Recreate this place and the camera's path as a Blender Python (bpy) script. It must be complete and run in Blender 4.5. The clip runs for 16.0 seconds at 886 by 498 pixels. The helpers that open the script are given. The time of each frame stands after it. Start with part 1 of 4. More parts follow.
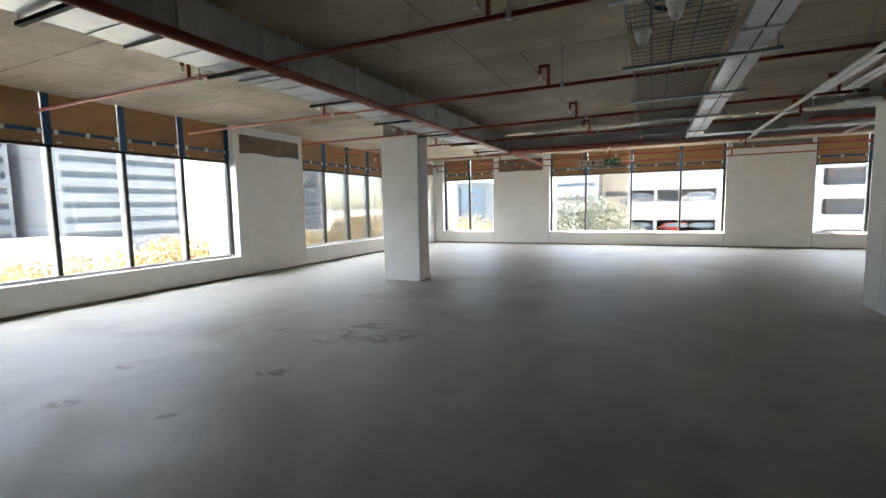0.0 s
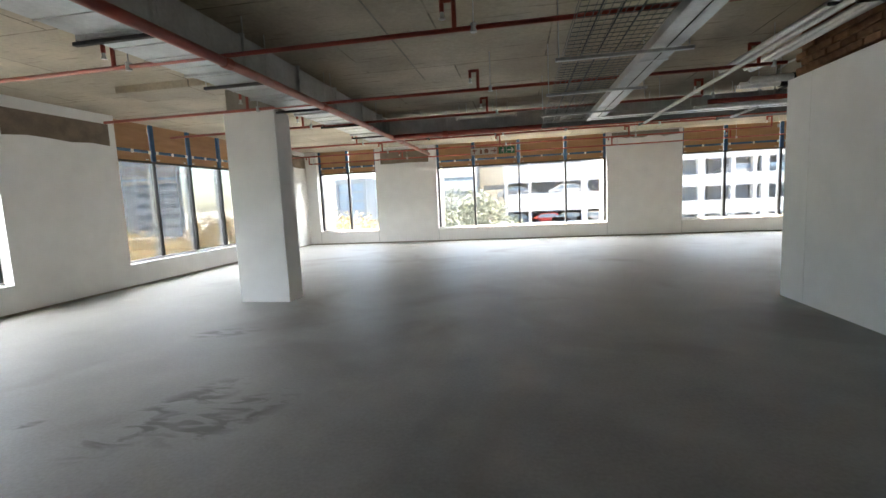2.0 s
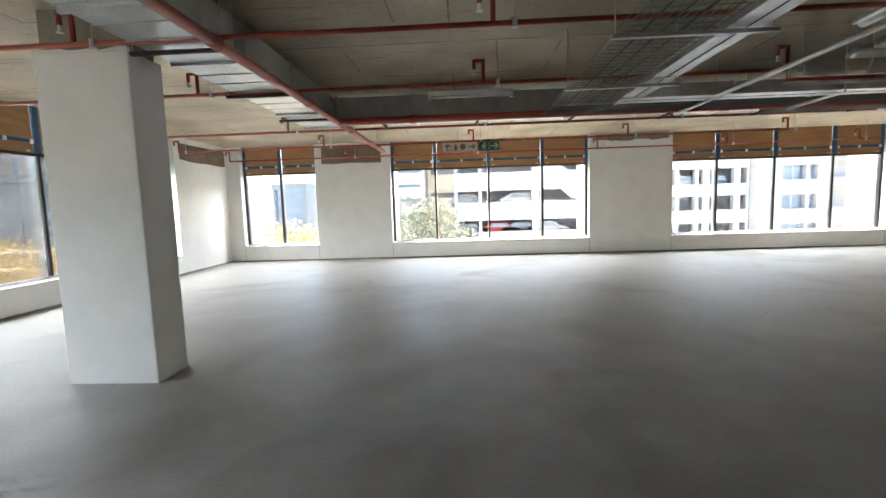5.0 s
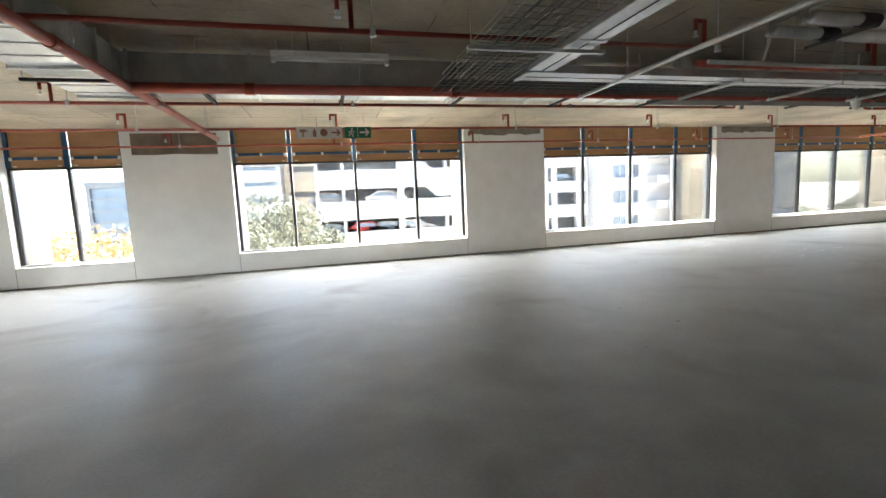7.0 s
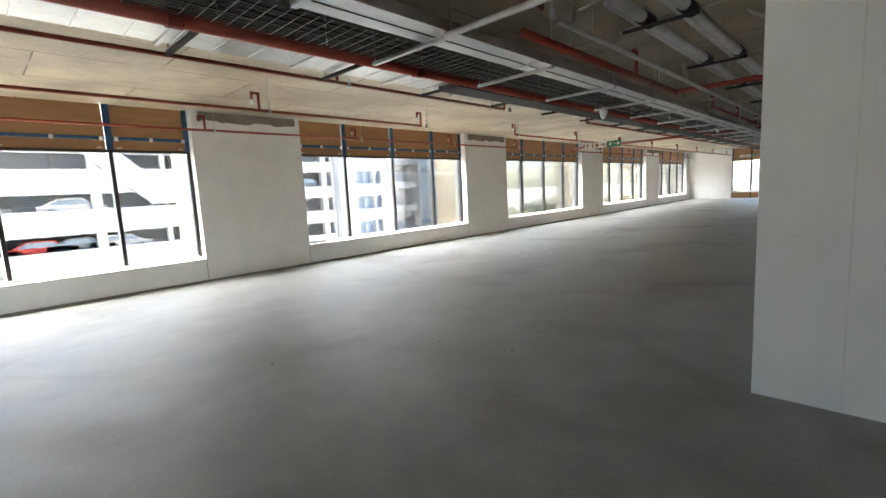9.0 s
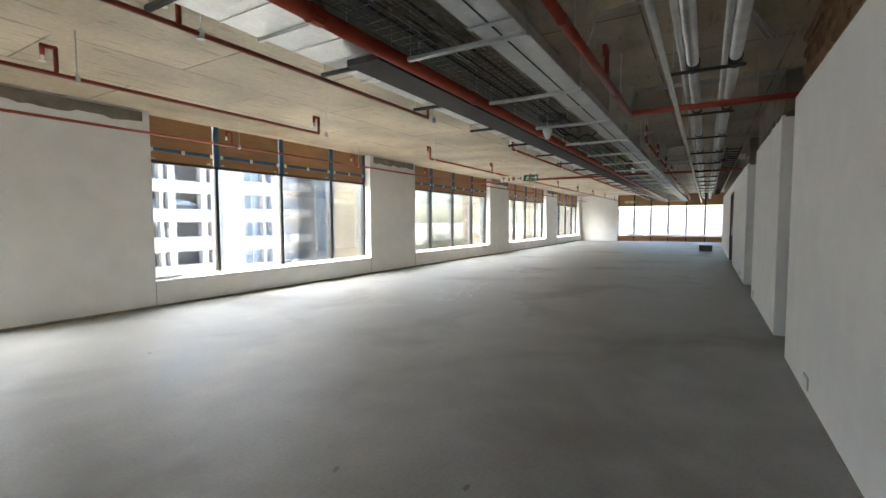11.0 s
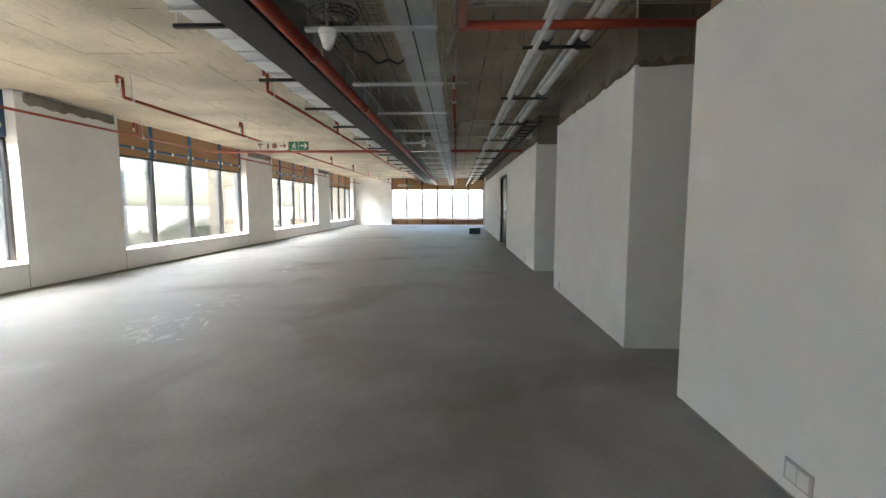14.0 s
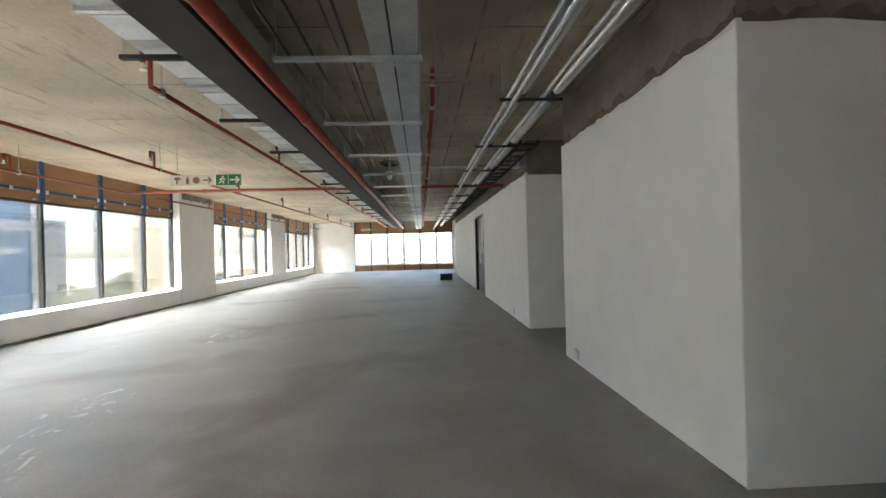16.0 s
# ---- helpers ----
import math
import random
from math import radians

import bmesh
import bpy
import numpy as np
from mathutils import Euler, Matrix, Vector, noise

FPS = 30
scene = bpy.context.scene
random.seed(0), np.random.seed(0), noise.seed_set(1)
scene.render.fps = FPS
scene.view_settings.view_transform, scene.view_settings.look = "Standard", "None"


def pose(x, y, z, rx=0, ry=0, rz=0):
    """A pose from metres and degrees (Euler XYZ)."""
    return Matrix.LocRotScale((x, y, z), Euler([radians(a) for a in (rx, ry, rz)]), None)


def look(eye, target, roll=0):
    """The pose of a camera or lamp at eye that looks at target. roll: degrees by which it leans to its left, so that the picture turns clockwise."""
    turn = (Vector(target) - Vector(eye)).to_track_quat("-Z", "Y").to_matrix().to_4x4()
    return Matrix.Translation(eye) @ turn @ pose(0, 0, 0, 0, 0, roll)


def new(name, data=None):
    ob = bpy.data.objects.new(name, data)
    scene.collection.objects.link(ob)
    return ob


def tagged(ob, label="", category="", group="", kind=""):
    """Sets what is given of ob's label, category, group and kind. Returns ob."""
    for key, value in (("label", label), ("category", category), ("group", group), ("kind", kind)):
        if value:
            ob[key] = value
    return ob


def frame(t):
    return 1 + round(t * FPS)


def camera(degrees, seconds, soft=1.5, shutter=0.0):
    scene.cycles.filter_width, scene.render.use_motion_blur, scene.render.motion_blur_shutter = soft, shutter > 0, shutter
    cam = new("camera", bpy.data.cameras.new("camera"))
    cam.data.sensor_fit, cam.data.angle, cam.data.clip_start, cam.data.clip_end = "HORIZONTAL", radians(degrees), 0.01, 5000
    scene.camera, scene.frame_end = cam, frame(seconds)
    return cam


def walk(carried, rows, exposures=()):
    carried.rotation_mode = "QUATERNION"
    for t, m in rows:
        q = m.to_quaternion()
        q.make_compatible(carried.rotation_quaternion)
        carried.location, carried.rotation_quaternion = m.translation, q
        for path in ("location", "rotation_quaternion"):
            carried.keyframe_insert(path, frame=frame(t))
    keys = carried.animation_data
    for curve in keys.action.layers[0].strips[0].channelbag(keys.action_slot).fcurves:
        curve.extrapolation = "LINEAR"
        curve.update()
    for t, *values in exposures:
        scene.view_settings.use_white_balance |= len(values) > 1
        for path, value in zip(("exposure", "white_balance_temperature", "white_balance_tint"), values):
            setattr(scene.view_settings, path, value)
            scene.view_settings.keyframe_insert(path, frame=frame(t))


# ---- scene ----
cam = camera(89.4, 16.0)
PATH = [
    (0, (0.226, -0.536, 1.466), (-0.614, 1.269, 1.277), -1.1),
    (0.5, (0.043, -0.163, 1.46), (-0.625, 1.709, 1.236), -3.4),
    (1, (-0.123, 0.239, 1.496), (-0.711, 2.136, 1.264), -2.5),
    (1.5, (-0.297, 0.627, 1.465), (-0.74, 2.565, 1.245), -1.1),
    (2, (-0.398, 1.024, 1.448), (-0.744, 2.981, 1.226), -2.7),
    (2.5, (-0.537, 1.453, 1.463), (-0.857, 3.414, 1.239), -1.5),
    (3, (-0.678, 1.863, 1.466), (-0.883, 3.84, 1.242), -1.5),
    (5.5, (-1.192, 3.867, 1.523), (-1.217, 5.857, 1.326), -2.0),
    (6, (-1.158, 4.226, 1.577), (-1.008, 6.208, 1.358), -2.5),
    (6.5, (-1.139, 4.663, 1.578), (-0.832, 6.626, 1.351), -2.4),
    (7, (-1.192, 5.053, 1.537), (-0.699, 6.978, 1.308), -2.6),
    (7.5, (-1.153, 5.644, 1.461), (-0.318, 7.444, 1.213), -3.9),
    (8, (-1.082, 5.996, 1.484), (0.027, 7.637, 1.206), -3.3),
    (8.5, (-0.947, 6.438, 1.536), (0.366, 7.92, 1.26), -3.5),
    (11, (0.532, 8.157, 1.452), (2.253, 9.168, 1.33), -0.2),
    (11.5, (0.85, 8.404, 1.445), (2.716, 9.111, 1.308), -2.4),
    (12, (1.211, 8.579, 1.461), (3.166, 8.973, 1.313), -2.0),
    (12.5, (1.653, 8.779, 1.419), (3.625, 9.072, 1.266), -2.5),
    (13, (2.132, 8.884, 1.423), (4.115, 9.068, 1.241), -2.7),
    (13.5, (2.605, 8.99, 1.418), (4.589, 9.158, 1.225), 0.3),
    (14, (3.066, 9.062, 1.433), (5.055, 9.122, 1.236), -0.0),
    (14.5, (3.549, 9.046, 1.456), (5.544, 9.006, 1.324), -0.8),
    (15, (4.019, 9.124, 1.445), (6.018, 9.076, 1.492), -0.4),
    (15.5, (4.482, 9.166, 1.46), (6.48, 9.092, 1.505), -2.1),
    (16, (4.969, 9.238, 1.455), (6.966, 9.143, 1.45), -1.5),
]
EXPOSURES = [(t, stops, 7520, 13) for t, stops in ((0.0, 4.05), (3.0, 4.3), (5.5, 4.25), (8.5, 4.2), (11.0, 4.25), (16.0, 4.6))]
walk(cam, [(t, look(eye, target, roll)) for t, eye, target, roll in PATH], EXPOSURES)

# ---- world, sun, exposure ----
world = bpy.data.worlds.new("sky")
world.use_nodes = True
scene.world = world
wn = world.node_tree.nodes
sky = wn.new("ShaderNodeTexSky")
sky.sky_type = "NISHITA"
sky.sun_disc = False
sky.sun_elevation = radians(80)
sky.sun_rotation = radians(-27)
sky.air_density, sky.dust_density, sky.ozone_density = 1.0, 1.2, 1.0
wn["Background"].inputs[1].default_value = 0.15
world.node_tree.links.new(sky.outputs[0], wn["Background"].inputs[0])
sun = new("sun", bpy.data.lights.new("sun", "SUN"))
sun.data.energy, sun.data.angle, sun.data.color = 5.0, radians(0.5), (1.0, 0.94, 0.86)
sun.matrix_world = look((-7.9, 15.5, 98.5), (0, 0, 0))


# added sky fill: one unseen area lamp at each window head, outside the boards
def sky_fill_lamp(x, y, size, turn, power):
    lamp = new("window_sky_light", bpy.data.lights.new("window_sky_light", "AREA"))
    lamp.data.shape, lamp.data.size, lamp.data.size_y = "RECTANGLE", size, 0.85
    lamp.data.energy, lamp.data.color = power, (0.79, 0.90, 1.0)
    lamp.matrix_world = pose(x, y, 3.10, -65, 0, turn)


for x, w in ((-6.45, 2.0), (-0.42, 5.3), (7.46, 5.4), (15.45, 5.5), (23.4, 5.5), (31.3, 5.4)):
    sky_fill_lamp(x, 17.3, w, 0, (11 if x < 10 else 8) * w)
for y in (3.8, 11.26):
    sky_fill_lamp(-9.0, y, 5.1, 90, 50)
sky_fill_lamp(35.7, 10.4, 6.2, -90, 5)


# ---- materials ----
def material(name, a, b, scale=6.0, rough=0.6, metal=0.0, bump=0.1, fine=60.0, stain=0.0, stain_col=(0.1, 0.09, 0.08), piece=0.0, stretch=(1, 1, 1), rough2=None):
    m = bpy.data.materials.new(name)
    m.use_nodes = True
    nt = m.node_tree
    N, L = nt.nodes, nt.links
    p = N["Principled BSDF"]
    tc = N.new("ShaderNodeTexCoord")
    mp = N.new("ShaderNodeMapping")
    mp.inputs["Scale"].default_value = stretch
    L.new(tc.outputs["Object"], mp.inputs[0])
    n1 = N.new("ShaderNodeTexNoise")
    n1.inputs["Scale"].default_value, n1.inputs["Detail"].default_value = scale, 6
    n2 = N.new("ShaderNodeTexNoise")
    n2.inputs["Scale"].default_value, n2.inputs["Detail"].default_value = fine, 4
    L.new(mp.outputs[0], n1.inputs[0]), L.new(mp.outputs[0], n2.inputs[0])
    add = N.new("ShaderNodeMath")
    add.operation = "MULTIPLY_ADD"
    add.inputs[1].default_value = 0.35
    L.new(n2.outputs[0], add.inputs[0]), L.new(n1.outputs[0], add.inputs[2])
    ramp = N.new("ShaderNodeValToRGB")
    ramp.color_ramp.elements[0].position, ramp.color_ramp.elements[1].position = 0.42, 0.92
    ramp.color_ramp.elements[0].color, ramp.color_ramp.elements[1].color = (*a, 1), (*b, 1)
    L.new(add.outputs[0], ramp.inputs[0])
    out = ramp.outputs[0]
    if stain:
        n3 = N.new("ShaderNodeTexNoise")
        n3.inputs["Scale"].default_value, n3.inputs["Detail"].default_value, n3.inputs["Distortion"].default_value = scale * 0.35, 8, 0.6
        L.new(mp.outputs[0], n3.inputs[0])
        r3 = N.new("ShaderNodeValToRGB")
        r3.color_ramp.elements[0].position, r3.color_ramp.elements[1].position = 0.52, 0.72
        r3.color_ramp.elements[0].color = (0, 0, 0, 1)
        r3.color_ramp.elements[1].color = (stain, stain, stain, 1)
        L.new(n3.outputs[0], r3.inputs[0])
        mx = N.new("ShaderNodeMix")
        mx.data_type = "RGBA"
        L.new(r3.outputs[0], mx.inputs[0]), L.new(out, mx.inputs[6])
        mx.inputs[7].default_value = (*stain_col, 1)
        out = mx.outputs[2]
    if piece:
        oi = N.new("ShaderNodeObjectInfo")
        hs = N.new("ShaderNodeHueSaturation")
        mr = N.new("ShaderNodeMapRange")
        mr.inputs[3].default_value, mr.inputs[4].default_value = 1 - piece, 1 + piece
        L.new(oi.outputs["Random"], mr.inputs[0]), L.new(mr.outputs[0], hs.inputs["Value"]), L.new(out, hs.inputs["Color"])
        out = hs.outputs[0]
    L.new(out, p.inputs["Base Color"])
    p.inputs["Metallic"].default_value = metal
    if rough2 is None:
        p.inputs["Roughness"].default_value = rough
    else:
        rr = N.new("ShaderNodeMapRange")
        rr.inputs[1].default_value, rr.inputs[2].default_value = 0.35, 0.65
        rr.inputs[3].default_value, rr.inputs[4].default_value = rough, rough2
        L.new(n1.outputs[0], rr.inputs[0]), L.new(rr.outputs[0], p.inputs["Roughness"])
    if bump:
        bp = N.new("ShaderNodeBump")
        bp.inputs["Strength"].default_value, bp.inputs["Distance"].default_value = bump, 0.01
        L.new(add.outputs[0], bp.inputs["Height"]), L.new(bp.outputs[0], p.inputs["Normal"])
    return m


def soffit_material():
    """Board-marked concrete slab soffit with the joints of its formwork sheets."""
    m = material("soffit_concrete", (0.30, 0.255, 0.19), (0.62, 0.53, 0.40), 1.1, 0.62, 0, 0.3, 25, 0.6, (0.23, 0.185, 0.13))
    nt = m.node_tree
    N, L = nt.nodes, nt.links
    p = N["Principled BSDF"]
    base = p.inputs["Base Color"].links[0].from_socket
    tc = N.new("ShaderNodeTexCoord")
    warp = N.new("ShaderNodeTexNoise")
    warp.inputs["Scale"].default_value = 0.6
    mixv = N.new("ShaderNodeMix")
    mixv.data_type = "RGBA"
    mixv.inputs[0].default_value = 0.02
    L.new(tc.outputs["Object"], warp.inputs[0])
    L.new(tc.outputs["Object"], mixv.inputs[6]), L.new(warp.outputs[1], mixv.inputs[7])
    br = N.new("ShaderNodeTexBrick")
    br.inputs["Scale"].default_value = 1.0
    br.inputs["Brick Width"].default_value, br.inputs["Row Height"].default_value = 2.44, 1.22
    br.inputs["Mortar Size"].default_value, br.inputs["Mortar Smooth"].default_value = 0.012, 0.3
    br.inputs["Color1"].default_value, br.inputs["Color2"].default_value, br.inputs["Mortar"].default_value = (1, 1, 1, 1), (0.80, 0.79, 0.77, 1), (0.30, 0.28, 0.25, 1)
    L.new(mixv.outputs[2], br.inputs[0])
    breakup = N.new("ShaderNodeTexNoise")
    breakup.inputs["Scale"].default_value = 2.2
    L.new(tc.outputs["Object"], breakup.inputs[0])
    rp = N.new("ShaderNodeValToRGB")
    rp.color_ramp.elements[0].position, rp.color_ramp.elements[1].position = 0.33, 0.55
    L.new(breakup.outputs[0], rp.inputs[0])
    mul = N.new("ShaderNodeMix")
    mul.data_type, mul.blend_type = "RGBA", "MULTIPLY"
    L.new(rp.outputs[0], mul.inputs[0]), L.new(base, mul.inputs[6]), L.new(br.outputs[0], mul.inputs[7])
    # short dark smears and grout runs along the boards
    sm = N.new("ShaderNodeMapping")
    sm.inputs["Scale"].default_value = (1.4, 9.0, 1.0)
    L.new(tc.outputs["Object"], sm.inputs[0])
    sn = N.new("ShaderNodeTexNoise")
    sn.inputs["Scale"].default_value, sn.inputs["Detail"].default_value = 1.6, 5
    L.new(sm.outputs[0], sn.inputs[0])
    sr = N.new("ShaderNodeMapRange")
    sr.inputs[1].default_value, sr.inputs[2].default_value, sr.inputs[4].default_value = 0.60, 0.70, 0.55
    L.new(sn.outputs[0], sr.inputs[0])
    smear = N.new("ShaderNodeMix")
    smear.data_type = "RGBA"
    L.new(sr.outputs[0], smear.inputs[0]), L.new(mul.outputs[2], smear.inputs[6])
    smear.inputs[7].default_value = (0.15, 0.12, 0.085, 1)
    L.new(smear.outputs[2], p.inputs["Base Color"])
    return m


def glass_material(name, tint, gloss):
    m = bpy.data.materials.new(name)
    m.use_nodes = True
    nt = m.node_tree
    N, L = nt.nodes, nt.links
    N.remove(N["Principled BSDF"])
    tr, gl, mx, fr, mu = N.new("ShaderNodeBsdfTransparent"), N.new("ShaderNodeBsdfGlossy"), N.new("ShaderNodeMixShader"), N.new("ShaderNodeFresnel"), N.new("ShaderNodeMath")
    tr.inputs[0].default_value = (*tint, 1)
    gl.inputs["Roughness"].default_value = 0.02
    mu.operation = "MULTIPLY"
    mu.inputs[1].default_value = gloss
    L.new(fr.outputs[0], mu.inputs[0]), L.new(mu.outputs[0], mx.inputs[0]), L.new(tr.outputs[0], mx.inputs[1]), L.new(gl.outputs[0], mx.inputs[2])
    L.new(mx.outputs[0], N["Material Output"].inputs[0])
    return m


def floor_material():
    """Dusty screed: cloudy tone, dried stains, and flecks trowelled to a shine, window glint painted in."""
    m = material("floor_screed", (0.225, 0.221, 0.21), (0.39, 0.385, 0.375), 1.5, 0.40, 0, 0.15, 40, 0.85, (0.185, 0.170, 0.146), rough2=0.64)
    nt = m.node_tree
    N, L = nt.nodes, nt.links
    p = N["Principled BSDF"]
    tc = N.new("ShaderNodeTexCoord")

    def math_node(op, a, b):
        q = N.new("ShaderNodeMath")
        q.operation, q.use_clamp = op, True
        for i, v in enumerate((a, b)):
            if isinstance(v, float):
                q.inputs[i].default_value = v
            else:
                L.new(v, q.inputs[i])
        return q.outputs[0]

    def patch(cx, cy, rx, ry, turn):
        """1 at the middle of an ellipse on the floor, 0 at its rim."""
        mp, gr = N.new("ShaderNodeMapping"), N.new("ShaderNodeTexGradient")
        mp.vector_type = "TEXTURE"
        mp.inputs["Location"].default_value = (cx, cy, 0)
        mp.inputs["Rotation"].default_value = (0, 0, radians(turn))
        mp.inputs["Scale"].default_value = (rx, ry, 1)
        gr.gradient_type = "SPHERICAL"
        L.new(tc.outputs["Object"], mp.inputs[0]), L.new(mp.outputs[0], gr.inputs[0])
        return gr.outputs[1]

    def streaks(scale, stretch, turn, lo, hi):
        mp, nz, mr = N.new("ShaderNodeMapping"), N.new("ShaderNodeTexNoise"), N.new("ShaderNodeMapRange")
        mp.inputs["Rotation"].default_value = (0, 0, radians(-turn))
        mp.inputs["Scale"].default_value = (1, stretch, 1)
        nz.inputs["Scale"].default_value, nz.inputs["Detail"].default_value, nz.inputs["Distortion"].default_value = scale, 7, 0.8
        mr.inputs[1].default_value, mr.inputs[2].default_value = lo, hi
        L.new(tc.outputs["Object"], mp.inputs[0]), L.new(mp.outputs[0], nz.inputs[0]), L.new(nz.outputs[0], mr.inputs[0])
        return mr.outputs[0]

    def total(patches):
        out = 0.0
        for q in patches:
            out = math_node("ADD", math_node("MULTIPLY", patch(*q), 2.2), out)
        return out
    dark = math_node("MULTIPLY", total(((-2.95, 3.75, 0.75, 0.30, 75), (-2.45, 3.75, 0.55, 0.28, 60), (-3.85, 5.65, 0.45, 0.2, 20))), streaks(3.2, 3.0, 65, 0.45, 0.56))
    spots = math_node("MULTIPLY", total(((-3.87, 3.48, 0.12, 0.06, 30), (-2.86, 2.36, 0.22, 0.12, 20), (-4.3, 1.93, 0.14, 0.06, 0), (-3.88, 1.24, 0.16, 0.10, 30), (-2.9, 1.45, 0.14, 0.06, 60))), streaks(6.0, 1.6, 20, 0.42, 0.60))
    base = p.inputs["Base Color"].links[0].from_socket
    mx = N.new("ShaderNodeMix")
    mx.data_type = "RGBA"
    L.new(math_node("MULTIPLY", math_node("ADD", dark, spots), 0.9), mx.inputs[0]), L.new(base, mx.inputs[6])
    mx.inputs[7].default_value = (0.125, 0.12, 0.11, 1)
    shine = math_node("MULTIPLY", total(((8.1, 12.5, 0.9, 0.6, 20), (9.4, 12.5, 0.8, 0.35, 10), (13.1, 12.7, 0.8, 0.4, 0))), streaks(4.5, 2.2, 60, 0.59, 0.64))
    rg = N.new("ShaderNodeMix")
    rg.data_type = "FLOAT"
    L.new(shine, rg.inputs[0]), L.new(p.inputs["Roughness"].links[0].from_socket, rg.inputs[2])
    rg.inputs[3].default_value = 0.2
    # paler colour on the flecks paints in the bright reflection of the windows
    fleck_glint = N.new("ShaderNodeMix")
    fleck_glint.data_type = "RGBA"
    L.new(shine, fleck_glint.inputs[0]), L.new(mx.outputs[2], fleck_glint.inputs[6])
    fleck_glint.inputs[7].default_value = (0.62, 0.62, 0.60, 1)
    L.new(fleck_glint.outputs[2], p.inputs["Base Color"])
    L.new(rg.outputs[0], p.inputs["Roughness"])
    return m


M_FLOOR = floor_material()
M_PLASTER = material("white_plaster", (0.80, 0.80, 0.79), (0.87, 0.87, 0.86), 3.0, 0.8, 0, 0.12, 90, 0.25, (0.76, 0.76, 0.75))
M_SOFFIT = soffit_material()
M_CONC = material("raw_concrete", (0.17, 0.155, 0.13), (0.34, 0.31, 0.26), 3.0, 0.85, 0, 0.5, 40, 0.5, (0.12, 0.10, 0.08))
M_BROWN = material("brown_render", (0.13, 0.10, 0.075), (0.26, 0.20, 0.15), 4.0, 0.9, 0, 0.6, 50, 0.5, (0.09, 0.07, 0.05))
M_PLY = material("brown_board", (0.36, 0.19, 0.09), (0.47, 0.26, 0.13), 2.0, 0.6, 0, 0.08, 30, 0.3, (0.30, 0.15, 0.07), piece=0.07, stretch=(1, 1, 6))
M_BLUE = material("blue_film", (0.02, 0.075, 0.16), (0.035, 0.12, 0.24), 8, 0.4, 0, 0.05)
M_BLACK = material("black_frame", (0.012, 0.012, 0.014), (0.03, 0.03, 0.033), 9, 0.4, 0.2, 0.03)
M_GREY_AL = material("grey_aluminium", (0.42, 0.42, 0.43), (0.55, 0.55, 0.56), 9, 0.45, 0.4, 0.03)
M_WHITE = material("white_plastic", (0.72, 0.72, 0.70), (0.82, 0.82, 0.80), 9, 0.45, 0, 0.02)
M_RED = material("red_pipe_paint", (0.25, 0.032, 0.014), (0.38, 0.055, 0.025), 5, 0.42, 0, 0.08, 50, 0.3, (0.13, 0.03, 0.02))
M_GALV = material("galvanised_steel", (0.42, 0.44, 0.45), (0.68, 0.70, 0.71), 4, 0.30, 0.95, 0.15, 30, rough2=0.5)
M_FOIL = material("foil_wrap", (0.45, 0.46, 0.47), (0.66, 0.66, 0.65), 5, 0.28, 1.0, 0.4, 14, rough2=0.45)
M_DARK = material("dark_steel", (0.018, 0.016, 0.016), (0.035, 0.03, 0.03), 5, 0.7, 0.0, 0.05)
M_WIRE = material("dull_wire", (0.13, 0.13, 0.125), (0.22, 0.22, 0.21), 6, 0.5, 0.5, 0.0)
M_CONDUIT = material("grey_conduit", (0.40, 0.40, 0.39), (0.55, 0.55, 0.53), 6, 0.4, 0.5, 0.04)
M_BRICK = material("clay_brick", (0.20, 0.095, 0.05), (0.36, 0.19, 0.10), 12, 0.9, 0, 0.5, 70, piece=0.35)
M_GREEN = material("sign_green", (0.0, 0.16, 0.07), (0.0, 0.2, 0.09), 5, 0.4)
M_SIGN = material("sign_white", (0.78, 0.77, 0.70), (0.84, 0.83, 0.77), 5, 0.4)
M_SIGNRED = material("sign_brown_red", (0.28, 0.13, 0.08), (0.33, 0.16, 0.10), 5, 0.4)
M_CRATE = material("dark_green_plastic", (0.02, 0.05, 0.04), (0.04, 0.08, 0.065), 9, 0.5)
M_GLASS = glass_material("window_glass", (0.52, 0.56, 0.585), 0.8)
M_STAIN = material("dried_screed_stain", (0.15, 0.145, 0.135), (0.25, 0.245, 0.235), 5, 0.6, 0, 0.3)
# outdoors
M_CREAM = material("cream_stone", (0.62, 0.52, 0.39), (0.74, 0.64, 0.50), 1.5, 0.8, 0, 0.1)
M_WHITEWALL = material("white_facade", (0.44, 0.44, 0.45), (0.54, 0.54, 0.55), 0.3, 0.8, 0, 0.05, 6)
M_GREYWALL = material("grey_facade", (0.17, 0.19, 0.21), (0.24, 0.26, 0.28), 0.3, 0.8, 0, 0.05, 6)
M_TOWER = material("pale_tower_cladding", (0.24, 0.25, 0.26), (0.32, 0.33, 0.34), 0.3, 0.7, 0, 0.05, 6)
M_TOWERBAND = material("tower_ribbon_glass", (0.08, 0.10, 0.12), (0.13, 0.15, 0.17), 0.3, 0.4)
M_BLUEGLASS = material("blue_facade_glass", (0.18, 0.25, 0.34), (0.27, 0.36, 0.46), 0.4, 0.15, 0.1, 0.0)
M_DEEP = material("garage_interior", (0.42, 0.47, 0.56), (0.52, 0.57, 0.66), 0.6, 0.8)
M_GROUND = material("paved_ground", (0.44, 0.40, 0.34), (0.56, 0.52, 0.45), 0.08, 0.9, 0, 0.1, 3, 0.4, (0.30, 0.29, 0.27))
M_BARK = material("bark", (0.09, 0.065, 0.045), (0.17, 0.13, 0.09), 8, 0.9, 0, 0.5)
